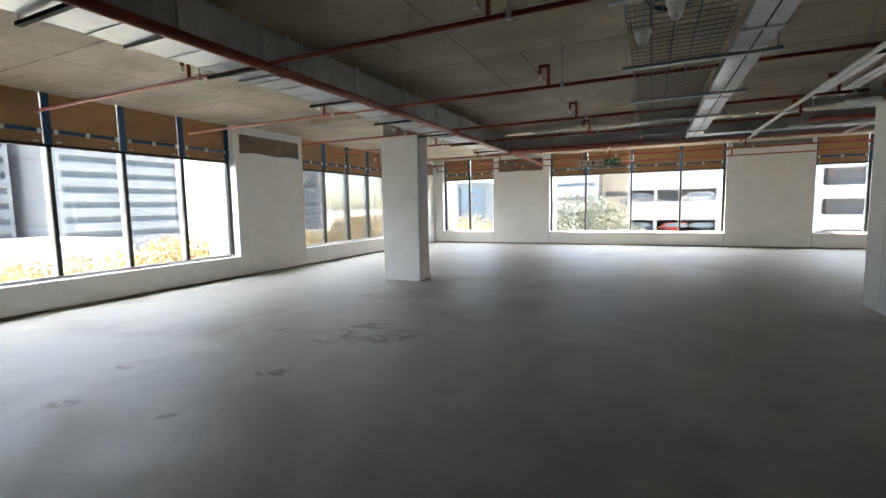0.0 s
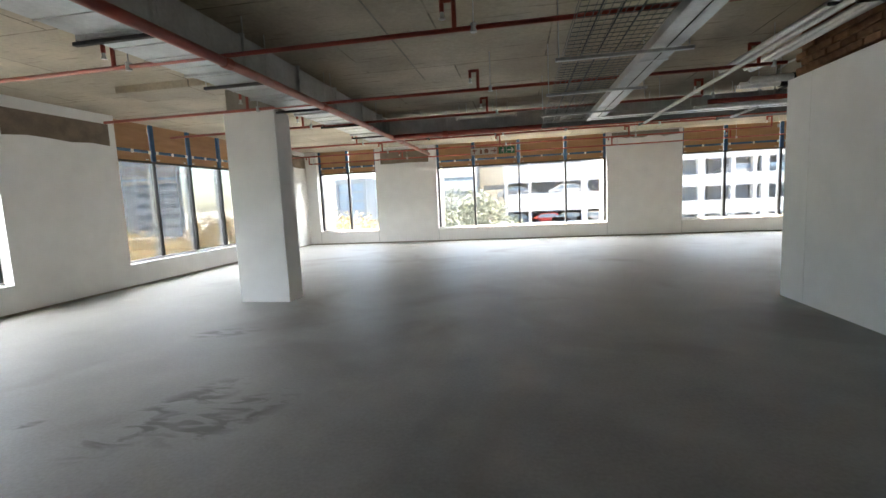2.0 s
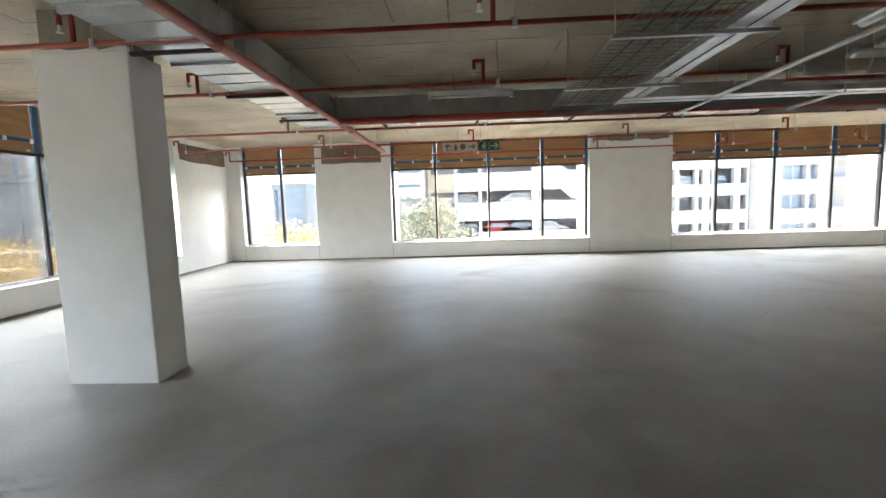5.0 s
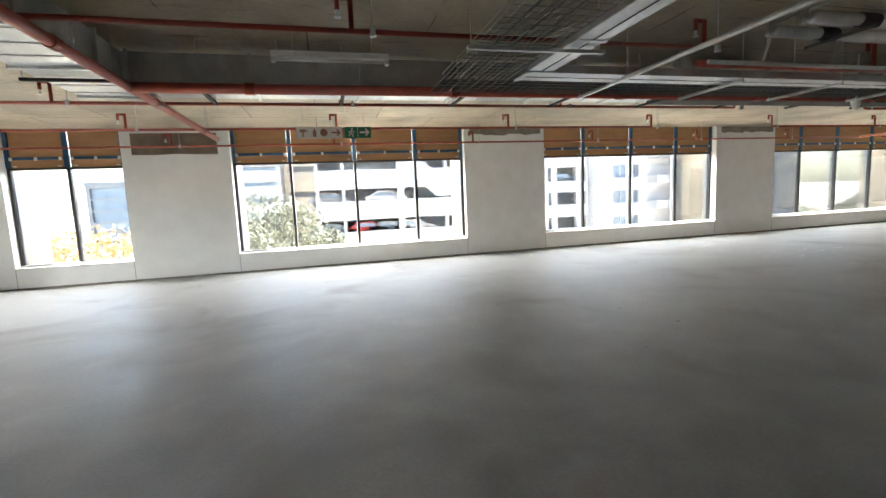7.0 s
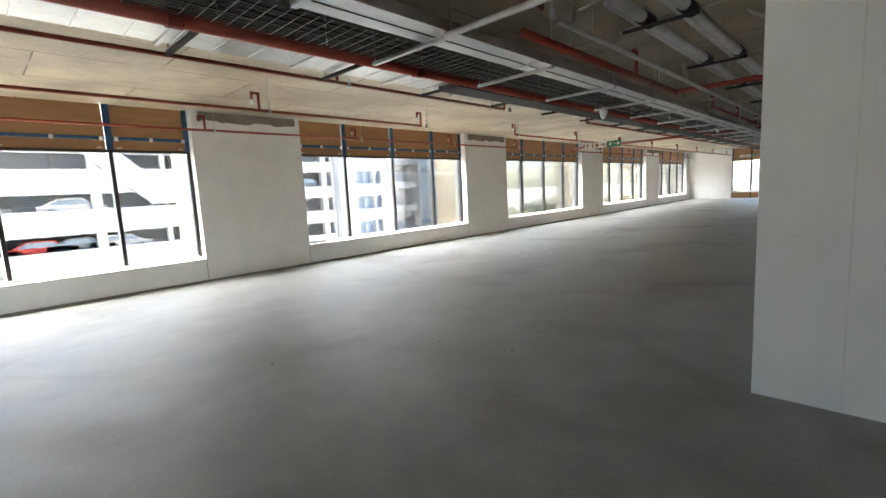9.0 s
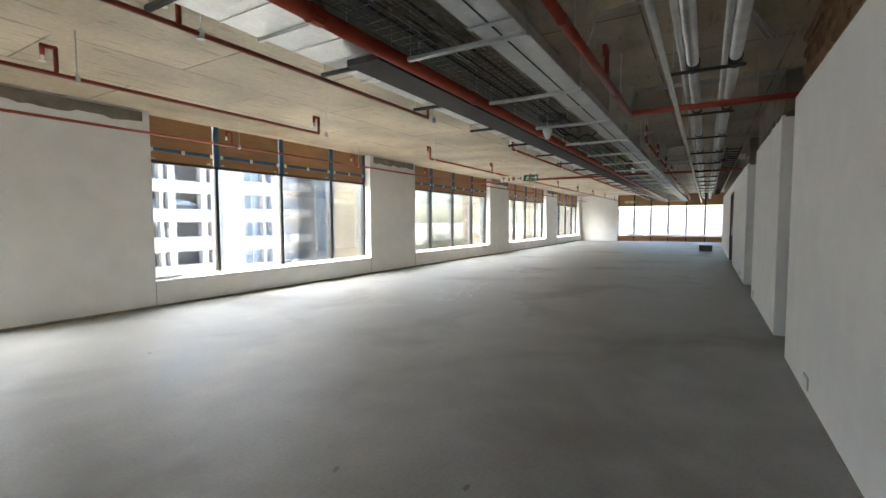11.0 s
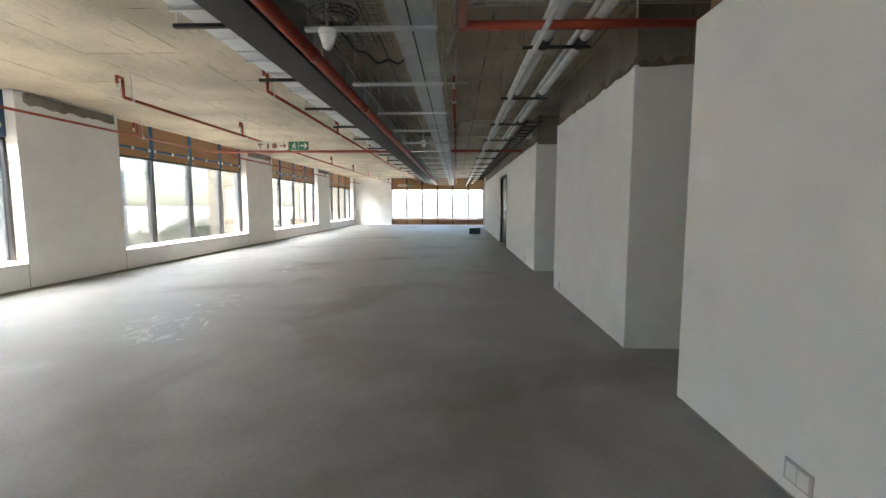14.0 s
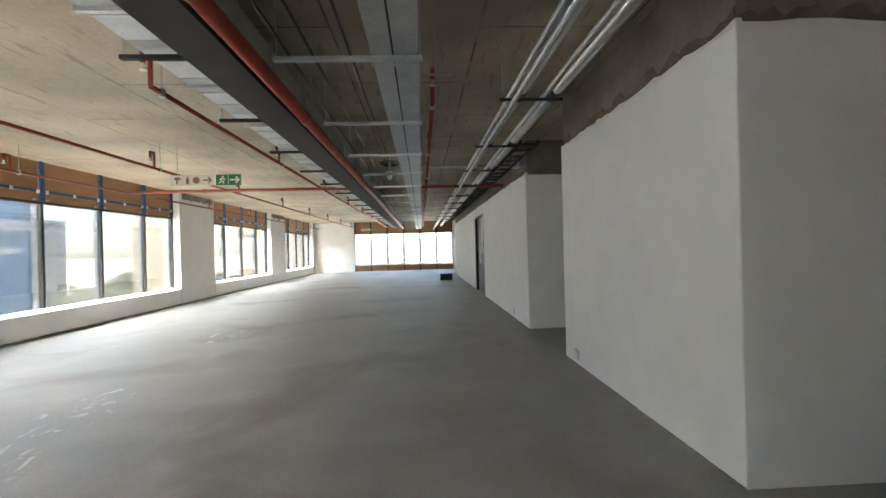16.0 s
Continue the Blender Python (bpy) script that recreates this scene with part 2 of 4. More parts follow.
M_LEAF_Y = material("autumn_leaves", (0.46, 0.34, 0.17), (0.66, 0.52, 0.31), 1.5, 0.7, piece=0.15)
M_LEAF_G = material("grey_green_leaves", (0.17, 0.18, 0.13), (0.34, 0.35, 0.28), 1.5, 0.7)
M_CAR = material("car_paint", (0.5, 0.5, 0.52), (0.6, 0.6, 0.62), 3, 0.3, 0.3, 0, piece=0.5)
M_TYRE = material("tyre_rubber", (0.015, 0.015, 0.015), (0.03, 0.03, 0.03), 8, 0.8)

# ---- mesh helpers ----
ORIGIN = {}


def finish(bm, name, mat, origin=(0, 0, 0), smooth=False):
    bm.transform(Matrix.Translation(-Vector(origin)))
    bmesh.ops.recalc_face_normals(bm, faces=bm.faces)
    me = bpy.data.meshes.new(name)
    bm.to_mesh(me)
    bm.free()
    me.materials.append(mat)
    if smooth:
        for f in me.polygons:
            f.use_smooth = True
    return me


def thing(name, at, label, category, group=""):
    ob = new(name)
    ob.empty_display_size = 0.1
    ob.location = at
    ORIGIN[ob.name] = Vector(at)
    return tagged(ob, label, category, group)


def part(name, bm, mat, parent, label="", smooth=False):
    at = ORIGIN.get(parent.name, Vector())
    ob = new(name, finish(bm, name, mat, at, smooth))
    ob.parent = parent
    ORIGIN[ob.name] = at
    if label:
        ob["label"] = label
    return ob


def structure(name, bm, mat, label, category, smooth=False):
    ob = new(name, finish(bm, name, mat, (0, 0, 0), smooth))
    ORIGIN[ob.name] = Vector()
    return tagged(ob, label, category, kind="structure")


def add_box(bm, lo, hi, bevel=0.0):
    lo, hi = Vector(lo), Vector(hi)
    r = bmesh.ops.create_cube(bm, size=1)
    bmesh.ops.scale(bm, vec=hi - lo, verts=r["verts"])
    bmesh.ops.translate(bm, vec=(lo + hi) / 2, verts=r["verts"])
    if bevel:
        es = list({e for v in r["verts"] for e in v.link_edges})
        bmesh.ops.bevel(bm, geom=es, offset=bevel, segments=1, affect="EDGES")
    return bm


def box(lo, hi, bevel=0.0):
    return add_box(bmesh.new(), lo, hi, bevel)


def add_rod(bm, a, b, r, seg=10, r2=None):
    a, b = Vector(a), Vector(b)
    d = b - a
    m = Matrix.Translation((a + b) / 2) @ d.to_track_quat("Z", "Y").to_matrix().to_4x4()
    bmesh.ops.create_cone(bm, cap_ends=True, segments=seg, radius1=r, radius2=r if r2 is None else r2, depth=d.length, matrix=m)
    return bm


def rod(a, b, r, seg=10):
    return add_rod(bmesh.new(), a, b, r, seg)


def add_ball(bm, c, r, seg=8):
    bmesh.ops.create_uvsphere(bm, u_segments=seg, v_segments=max(4, seg // 2), radius=r, matrix=Matrix.Translation(c))
    return bm


def bent(points, r, seg=10):
    """A pipe through the points with round elbows."""
    bm = bmesh.new()
    for a, b in zip(points, points[1:]):
        add_rod(bm, a, b, r, seg)
    for c in points[1:-1]:
        add_ball(bm, c, r * 1.12, seg)
    return bm


def prism(outline, lo, hi, axis="y"):
    """An outline of (u, z) pushed along an axis."""
    bm = bmesh.new()
    ends = []
    for k in (lo, hi):
        ends.append([bm.verts.new((u, k, z) if axis == "y" else (k, u, z) if axis == "x" else (u, z, k)) for u, z in outline])
    bm.faces.new(ends[0])
    bm.faces.new(ends[1])
    n = len(outline)
    for i in range(n):
        bm.faces.new((ends[0][i], ends[0][(i + 1) % n], ends[1][(i + 1) % n], ends[1][i]))
    return bm


# ---- setting: levels and plan ----
SLAB, SILL, HEAD = 3.30, 0.43, 2.50
WEST, NORTH, EAST, SOUTH, CORE = -7.96, 16.25, 34.9, -9.0, 7.41
THICK = 0.42
rnd = random.Random(4)

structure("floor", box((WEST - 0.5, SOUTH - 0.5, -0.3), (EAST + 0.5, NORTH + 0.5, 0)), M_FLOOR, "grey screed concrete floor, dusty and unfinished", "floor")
structure("ceiling", box((WEST - 0.5, SOUTH - 0.5, SLAB), (EAST + 0.5, NORTH + 0.5, SLAB + 0.35)), M_SOFFIT, "raw board-marked concrete slab soffit with sheet joints", "ceiling")
part("joint", box((-1.815, -4.0, SLAB - 0.004), (-1.797, 8.1, SLAB + 0.01)), M_CONC, bpy.data.objects["ceiling"], "dark joint in the slab")


def wall_run(name, axis, at, outward, spans, ends, label, sill=SILL):
    """A wall along an axis with openings. spans: (from, to) of each opening."""
    bm = bmesh.new()

    def put(u0, u1, z0, z1):
        a, b = sorted((at, at + outward * THICK))
        if axis == "x":
            add_box(bm, (u0, a, z0), (u1, b, z1))
        else:
            add_box(bm, (a, u0, z0), (b, u1, z1))
    u = ends[0]
    for s, e in spans:
        put(u, s, 0, SLAB)
        if sill > 0:
            put(s, e, 0, sill)
        u = e
    put(u, ends[1], 0, SLAB)
    return structure(name, bm, M_PLASTER, label, "wall")


NORTH_WINDOWS = [(-7.54, -5.36), (-3.20, 2.36), (4.61, 10.32), (12.55, 18.34), (20.50, 26.25), (28.42, 34.15)]
WEST_WINDOWS = [(1.10, 6.49), (8.56, 13.96)]
EAST_WINDOW = (7.15, 13.70)
wall_run("wall_north", "x", NORTH, 1, NORTH_WINDOWS, (WEST - THICK, EAST + THICK), "white plastered outer wall with wide window openings")
wall_run("wall_west", "y", WEST, -1, WEST_WINDOWS, (SOUTH, NORTH), "white plastered outer wall with window openings")
wall_run("wall_east", "y", EAST, 1, [EAST_WINDOW], (SOUTH, NORTH), "white plastered end wall beside a wide window", 0)
structure("wall_south", box((WEST - THICK, SOUTH - 0.3, 0), (EAST + THICK, SOUTH, SLAB)), M_PLASTER, "plain white plastered wall", "wall")

# ragged unplastered strips at the heads of the piers
def strip(name, u0, u1, z0, z1, mat, axis="x", at=NORTH, inward=-1, proud=0.012, cells=18):
    pts = [(u0, z1)]
    for i in range(cells + 1):
        pts.append((u0 + (u1 - u0) * i / cells, z0 + rnd.uniform(-0.03, 0.03)))
    pts.append((u1, z1))
    a, b = sorted((at + inward * proud, at - inward * 0.01))
    return prism(pts, a, b, "y" if axis == "x" else "x")


NWALL = bpy.data.objects["wall_north"]
WWALL = bpy.data.objects["wall_west"]
part("bare_patch", strip("s", -5.15, -3.45, 2.76, 3.20, M_BROWN, cells=4), M_BROWN, NWALL, "brown unplastered patch at the pier head")
for a, b in zip(NORTH_WINDOWS[1:], NORTH_WINDOWS[2:]):
    part("bare_patch", strip("s", a[1] + 0.15, b[0] - 0.12, 3.10, 3.27, M_CONC, proud=0.03), M_CONC, NWALL, "ragged grey concrete strip under the slab")
part("bare_patch", strip("s", 6.62, 8.42, 2.72, 3.12, M_BROWN, "y", WEST, 1, cells=5), M_BROWN, WWALL, "brown unplastered patch at the pier head")
part("bare_patch", strip("s", 14.15, 16.2, 2.76, 3.16, M_BROWN, "y", WEST, 1, cells=5), M_BROWN, WWALL, "brown unplastered patch at the pier head")
jb = bmesh.new()
for s, e in NORTH_WINDOWS:
    for u in (s, e):
        add_box(jb, (u - 0.004, NORTH - 0.0025, 0.02), (u + 0.004, NORTH + 0.01, SILL))
part("plaster_joint", jb, M_GREYWALL, NWALL, "fine joints in the plaster below the windows")
for lo, hi in (((WEST, NORTH - 0.010, 0), (EAST, NORTH, 0.035)), ((WEST, SOUTH, 0), (WEST + 0.010, NORTH - 0.011, 0.035)), ((2.9, CORE, 0), (6.35, CORE + 0.006, 0.012)), ((7.48, CORE - 0.02, 0), (10.73, CORE - 0.014, 0.012))):
    structure("baseboard", box(lo, hi), M_CONC, "dark gap line at the foot of the wall", "skirting")


# ---- windows ----
def window(name, axis, at, outward, s, e, cuts, low, label, panels=True, foot=0.0):
    """Mullioned window; the glass stands behind the wall face, boards close it above the head."""
    w = structure(name, bmesh.new(), M_BLACK, label, "window")
    g = at + outward * 0.24

    def B(u0, u1, d0, d1, z0, z1, bev=0.0):
        a, b = sorted((g + outward * d0, g + outward * d1))
        return box((u0, a, z0), (u1, b, z1), bev) if axis == "x" else box((a, u0, z0), (b, u1, z1), bev)
    edges = [s] + cuts + [e]
    part("sill_board", B(s - 0.0, e + 0.0, -0.255, -0.02, low - 0.004, low + 0.022, 0.004), M_WHITE, w, "white sill board")
    part("bottom_rail", B(s, e, -0.04, 0.05, low + 0.022, low + 0.065), M_GREY_AL, w)
    part("head_rail", B(s, e, -0.035, 0.05, HEAD - 0.01, HEAD + 0.035), M_DARK, w)
    for k, u in enumerate(edges):
        h = 0.03 if panels else 0.045
        lo, hi = max(s, u - h), min(e, u + h)
        if k in (0, len(edges) - 1):
            lo, hi = (s, s + 0.06) if k == 0 else (e - 0.06, e)
        part("mullion", B(lo, hi, -0.045, 0.03, low + 0.065, HEAD - 0.01, 0.004), M_BLACK, w)
        part("outer_cap", B(lo, hi, 0.032, 0.13, low + 0.065, HEAD - 0.01), M_GREY_AL, w, "pale aluminium outer cap")
        if panels:
            part("blue_post", B(lo - 0.02 if k not in (0,) else lo, hi + 0.02 if k != len(edges) - 1 else hi, -0.065, -0.012, HEAD + 0.035, SLAB - 0.002, 0.004), M_BLUE, w, "blue film-covered post")
        else:
            part("post", B(lo, hi, -0.05, -0.0205, HEAD + 0.035, SLAB - 0.002), M_BLACK, w)
    for u0, u1 in zip(edges, edges[1:]):
        a, b = u0 + 0.055, u1 - 0.055
        p = part("pane", B(a - 0.02, b + 0.02, 0.0, 0.012, low + 0.066, HEAD - 0.011), M_GLASS, w, "clear window glass")
        p.visible_shadow = False
        if panels:
            part("lower_board", B(a, b, -0.02, 0.02, HEAD + 0.036, HEAD + 0.20), M_PLY, w)
            part("upper_board", B(a, b, -0.02, 0.02, HEAD + 0.262, SLAB - 0.002), M_PLY, w)
            part("rail", B(a, b, -0.045, 0.02, HEAD + 0.202, HEAD + 0.26, 0.004), M_BLUE, w, "dark blue horizontal rail")
            for c in (a + 0.05, (a + b) / 2, b - 0.05):
                part("clip", B(c - 0.028, c + 0.028, -0.075, -0.046, HEAD + 0.185, HEAD + 0.255, 0.008), M_WHITE, w, "white plastic clip")
            for c in (a + 0.09, b - 0.09):
                part("tab", B(c - 0.035, c + 0.035, -0.032, -0.021, HEAD + 0.06, HEAD + 0.082), M_WHITE, w, "small white tab")
        else:
            part("upper_board", B(a - 0.053, b + 0.053, -0.02, 0.02, HEAD + 0.036, SLAB - 0.002), M_PLY, w)
        if foot:
            part("foot_board", B(a - 0.053, b + 0.053, -0.02, 0.02, 0.01, foot - 0.02), M_PLY, w)
    if foot:
        for u in edges:
            part("foot_post", B(max(s, u - 0.03), min(e, u + 0.03), -0.045, -0.0205, 0.0, foot), M_BLACK, w)
    return w


def thirds(s, e, n):
    c, h = (s + e) / 2, (e - s) / n * 1.09
    return [c + h * (k - n / 2) for k in range(1, n)]


LW = "black-framed window with boarded brown panels above the glass"
for i, (s, e) in enumerate(NORTH_WINDOWS):
    window("window_%d" % (i + 1), "x", NORTH, 1, s, e, thirds(s, e, 2 if i == 0 else 4), SILL, LW)
for i, (s, e) in enumerate(WEST_WINDOWS):
    window("window_%d" % (i + 7), "y", WEST, -1, s, e, [s + (e - s) * k / 5 for k in range(1, 5)], SILL, LW)
s, e = EAST_WINDOW
window("window_9", "y", EAST, 1, s, e, [s + (e - s) * k / 6 for k in range(1, 6)], 0.42, "wide end window with brown boards above and below", False, 0.42)

# ---- core walls ----
def core_block(name, x0, x1, y0, top, label, x_in=0.02):
    ob = structure(name, box((x0, y0, 0), (x1, CORE if x0 < 7 else CORE - 0.02, top), 0.006), M_PLASTER, label, "wall")
    return ob


wa = core_block("wall_core_1", 2.90, 6.35, SOUTH, 2.70, "smooth white plastered core wall under a bare brick head")
wb = core_block("wall_core_2", 7.48, 10.73, 3.0, 2.70, "white plastered column block with a ragged concrete head")
wc = core_block("wall_core_3", 12.73, 18.2, 3.0, 2.70, "white plastered core wall beside a black door")
wd = core_block("wall_core_4", 20.2, 29.5, 3.0, 2.70, "white plastered core wall beyond the black door")
we = core_block("wall_core_5", 29.5, EAST, 3.0, SLAB, "white plastered return wall near the end window")
bpy.data.objects["wall_core_5"].location.y = -0.45
structure("wall_core_back", box((6.35, 5.6, 0), (20.2, 5.9, SLAB)), M_PLASTER, "white plastered wall at the back of the recesses", "wall")
part("lintel", box((18.2, 5.95, 2.46), (20.2, CORE - 0.02, 2.70)), M_PLASTER, wc)
for x0, x1 in ((7.48, 10.73), (12.73, 29.5)):
    y1 = CORE - 0.05
    pts = [(x0 + 0.03, SLAB)]
    n = int((x1 - x0) * 5)
    for i in range(n + 1):
        pts.append((x0 + 0.03 + (x1 - x0 - 0.06) * i / n, 2.695))
    pts.append((x1 - 0.03, SLAB))
    part("bare_head", prism(pts, 3.0, y1, "y"), M_CONC, wb if x0 < 8 else wc, "raw concrete head above the plaster")
    # plaster edge that runs up unevenly over the concrete
    pts = [(x0, 2.698)]
    for i in range(n * 2 + 1):
        pts.append((x0 + (x1 - x0) * i / n / 2, 2.715 + rnd.uniform(0, 0.03)))
    pts.append((x1, 2.698))
    part("plaster_edge", prism(pts, CORE - 0.06, CORE - 0.021, "y"), M_PLASTER, wb if x0 < 8 else wc)
pts = [(3.0, 2.698)] + [(3.0 + 4.36 * i / 24, 2.71 + rnd.uniform(0, 0.035)) for i in range(25)] + [(7.36, 2.698)]
part("plaster_edge", prism(pts, 7.482, 7.53, "x"), M_PLASTER, wb)
# dark mortar smears above the plaster line
for x0, x1 in ((7.52, 10.69), (12.77, 18.0)):
    n = int((x1 - x0) * 14)
    pts = [(x0, 2.70)] + [(x0 + (x1 - x0) * i / n, 2.81 + rnd.uniform(-0.05, 0.045)) for i in range(n + 1)] + [(x1, 2.70)]
    part("mortar_smear", prism(pts, CORE - 0.052, CORE - 0.044, "y"), M_BROWN, wb if x0 < 8 else wc, "dark ragged mortar smear")
pts = [(5.95, 2.70)] + [(5.95 + 1.40 * i / 20, 2.81 + rnd.uniform(-0.05, 0.045)) for i in range(21)] + [(7.35, 2.70)]
part("mortar_smear", prism(pts, 7.504, 7.512, "x"), M_BROWN, wb, "dark ragged mortar smear")
for y in (6.3, 6.85):
    part("shutter_joint", box((7.5065, y, 2.80), (7.5115, y + 0.02, SLAB - 0.002)), M_BROWN, wb)
part("plaster_joint", box((2.8975, 6.928, 0.02), (2.91, 6.940, 2.69)), M_WHITE, wa, "fine vertical joint in the plaster")
part("bare_head", box((2.98, SOUTH, 2.69), (6.32, CORE - 0.12, SLAB)), M_BROWN, wa, "brown mortar behind the bare bricks")

# ---- column ----
col = structure("column", box((-4.70, 7.20, 0), (-3.88, 7.62, 2.84), 0.008), M_PLASTER, "square white plastered column with a bare concrete head", "column")
part("bare_head", box((-4.66, 7.24, 2.835), (-3.92, 7.58, SLAB)), M_CONC, col, "raw concrete head of the column")
pts = [(-4.70, 2.836)] + [(-4.70 + 0.82 * i / 10, 2.845 + rnd.uniform(0, 0.03)) for i in range(11)] + [(-3.88, 2.836)]
part("plaster_edge", prism(pts, 7.201, 7.24, "y"), M_PLASTER, col)
structure("slab_drop", box((-6.2, 6.9, SLAB - 0.10), (-3.95, 8.3, SLAB + 0.02), 0.01), M_SOFFIT, "shallow thickening of the slab at the column", "ceiling")

# ---- black door in the core ----
dr = structure("door_1", box((18.2, CORE - 0.14, 2.40), (20.2, CORE - 0.03, 2.46)), M_BLACK, "tall black double door in the core wall", "door")
for u in (18.2, 20.12):
    part("jamb", box((u, CORE - 0.14, 0), (u + 0.08, CORE - 0.005, 2.40), 0.004), M_BLACK, dr)
for u0, u1, hx in ((18.29, 19.19, 19.08), (19.21, 20.11, 19.32)):
    lf = part("leaf", box((u0, CORE - 0.13, 0.01), (u1, CORE - 0.085, 2.39), 0.004), M_BLACK, dr)
    part("handle", bent([(hx, CORE - 0.085, 0.95), (hx, CORE - 0.04, 0.95), (hx, CORE - 0.04, 1.25), (hx, CORE - 0.085, 1.25)], 0.012), M_GALV, lf, "steel pull handle")

# ---- services: ducts ----
DX0, DX1, DY0, DY1, DZ0, DZ1 = -3.75, -3.10, 10.45, 11.10, 2.84, 3.16


def duct(points_lo, points_hi, along, name, label):
    lo, hi = Vector(points_lo), Vector(points_hi)
    t = thing(name, (lo + hi) / 2, label, "air duct")
    part("casing", box(lo, hi), M_GALV, t)
    length = hi[along] - lo[along]
    n = int(length / 1.15)
    for i in range(n + 1):
        u = lo[along] + 0.05 + (length - 0.1) * i / n
        a, b = Vector(lo), Vector(hi)
        a[along], b[along] = u - 0.015, u + 0.015
        grow = Vector((0.025, 0.025, 0.025))
        grow[along] = 0
        part("flange", box(a - grow, b + grow), M_GALV, t)
    for i in range(int(length / 0.32)):
        u = lo[along] + 0.16 + 0.32 * i
        a, b = Vector(lo), Vector(hi)
        a[along], b[along] = u - 0.006, u + 0.006
        a.z, b.z = lo.z - 0.008, lo.z + 0.002
        part("rib", box(a, b), M_FOIL, t)
    side = 1 if along == 0 else 0
    for i in range(int(length / 1.5)):
        u = lo[along] + 0.7 + 1.5 * i
        a, b = Vector(lo), Vector(hi)
        a[along], b[along] = u - 0.02, u + 0.02
        a[side] -= 0.10 if side == 0 else 0.02
        b[side] += 0.04 if side == 0 else 0.14
        a.z, b.z = lo.z - 0.055, lo.z - 0.026
        h = part("hanger_bar", box(a, b), M_DARK, t, "dark hanger bar")
        for q in (a[side] + 0.02, b[side] - 0.02):
            c = [0, 0, 0]
            c[along], c[side] = u, q
            part("hanger_rod", rod((c[0], c[1], lo.z - 0.03), (c[0], c[1], SLAB), 0.005, 6), M_GALV, h)
    return t


duct((DX0, -8.5, DZ0), (DX1, DY1, DZ1), 1, "air_duct", "rectangular galvanised air duct with flanges under the slab")
duct((DX1 + 0.002, DY0, DZ0), (33.5, DY1, DZ1), 0, "air_duct", "rectangular galvanised air duct running down the hall")

# dark channel beside the hall duct
ch = thing("cable_channel", (18, 10.5, 2.80), "dark steel channel below the hall duct", "cable channel")
part("channel", box((3.4, 10.43, 2.735), (33.5, 10.76, 2.79), 0.004), M_DARK, ch)
for i in range(20):
    part("hanger_rod", rod((3.6 + 1.55 * i, 10.47, 2.78), (3.6 + 1.55 * i, 10.47, SLAB), 0.005, 6), M_GALV, ch)

# ---- red sprinkler pipes ----
def main_pipe(points, r, label, hang):
    t = thing("fire_pipe", points[0], label, "fire pipe", "red fire pipes")
    part("pipe", bent(points, r, 14), M_RED, t, smooth=True)
    for a, b in zip(points, points[1:]):
        a, b = Vector(a), Vector(b)
        n = max(1, int((b - a).length / hang))
        for i in range(n):
            c = a.lerp(b, (i + 0.5) / n)
            d = (b - a).normalized()
            part("coupling", rod(c - d * 0.05, c + d * 0.05, r * 1.18, 12), M_RED, t)
            part("hanger_rod", rod(c + d * 0.3 + Vector((0, 0, r)), (c.x + d.x * 0.3, c.y + d.y * 0.3, SLAB), 0.006, 6), M_GALV, t)
    return t


main_pipe([(-3.02, -8.5, 2.78), (-3.02, 14.2, 2.78)], 0.045, "red painted fire main with couplings below a duct", 2.0)
main_pipe([(-3.02, 10.36, 2.78), (33.4, 10.36, 2.78)], 0.055, "red painted fire main running down the hall", 2.2)
main_pipe([(15.0, 15.5, 2.83), (15.0, 6.2, 2.83)], 0.034, "red cross pipe carrying an exit sign", 2.6)
elbow_pipe = main_pipe([(2.6, 9.02, 2.79), (6.63, 9.02, 2.79), (6.63, 7.0, 2.79)], 0.036, "red pipe with an elbow into the core wall", 2.0)
part("gooseneck", bent([(5.1, 9.02, 2.79), (5.1, 9.02, 3.08), (5.0, 9.02, 3.08), (5.0, 9.02, 2.99)], 0.022), M_RED, elbow_pipe, smooth=True)

NECK = {}


def sprinkler_line(y, x0, x1, z=2.84, r=0.021, necks=True, heads=None):
    t = thing("sprinkler_pipe", (x0, y, z), "thin red sprinkler pipe with gooseneck heads under the slab", "sprinkler pipe", "sprinkler lines")
    part("pipe", rod((x0, y, z), (x1, y, z), r, 10), M_RED, t, smooth=True)
    xs = heads or [-7.5 + 3.3 * k for k in range(13) if x0 - 0.05 <= -7.5 + 3.3 * k <= x1 + 0.05]
    at = ORIGIN[t.name]
    for x in xs:
        if "neck" not in NECK:
            NECK["neck"] = finish(bent([(0, 0, 0), (0, 0, 0.24), (-0.10, 0, 0.24), (-0.10, 0, 0.15)], 0.020, 8), "gooseneck", M_RED, smooth=True)
            NECK["head"] = finish(add_rod(add_rod(bmesh.new(), (-0.1, 0, 0.15), (-0.1, 0, 0.10), 0.014, 8), (-0.1, 0, 0.10), (-0.1, 0, 0.093), 0.028, 10), "sprinkler_head", M_WHITE)
            NECK["ring"] = finish(add_rod(add_rod(bmesh.new(), (0.16, 0, -0.035), (0.16, 0, 0.035), 0.028, 8), (0.16, 0, 0.03), (0.16, 0, SLAB - z), 0.005, 6), "hanger", M_GALV)
        for key, nm in (("neck", "gooseneck"), ("head", "sprinkler_head"), ("ring", "hanger")):
            o = new(nm, NECK[key])
            o.parent = t
            o.location = Vector((x, y, z)) - at
    return t


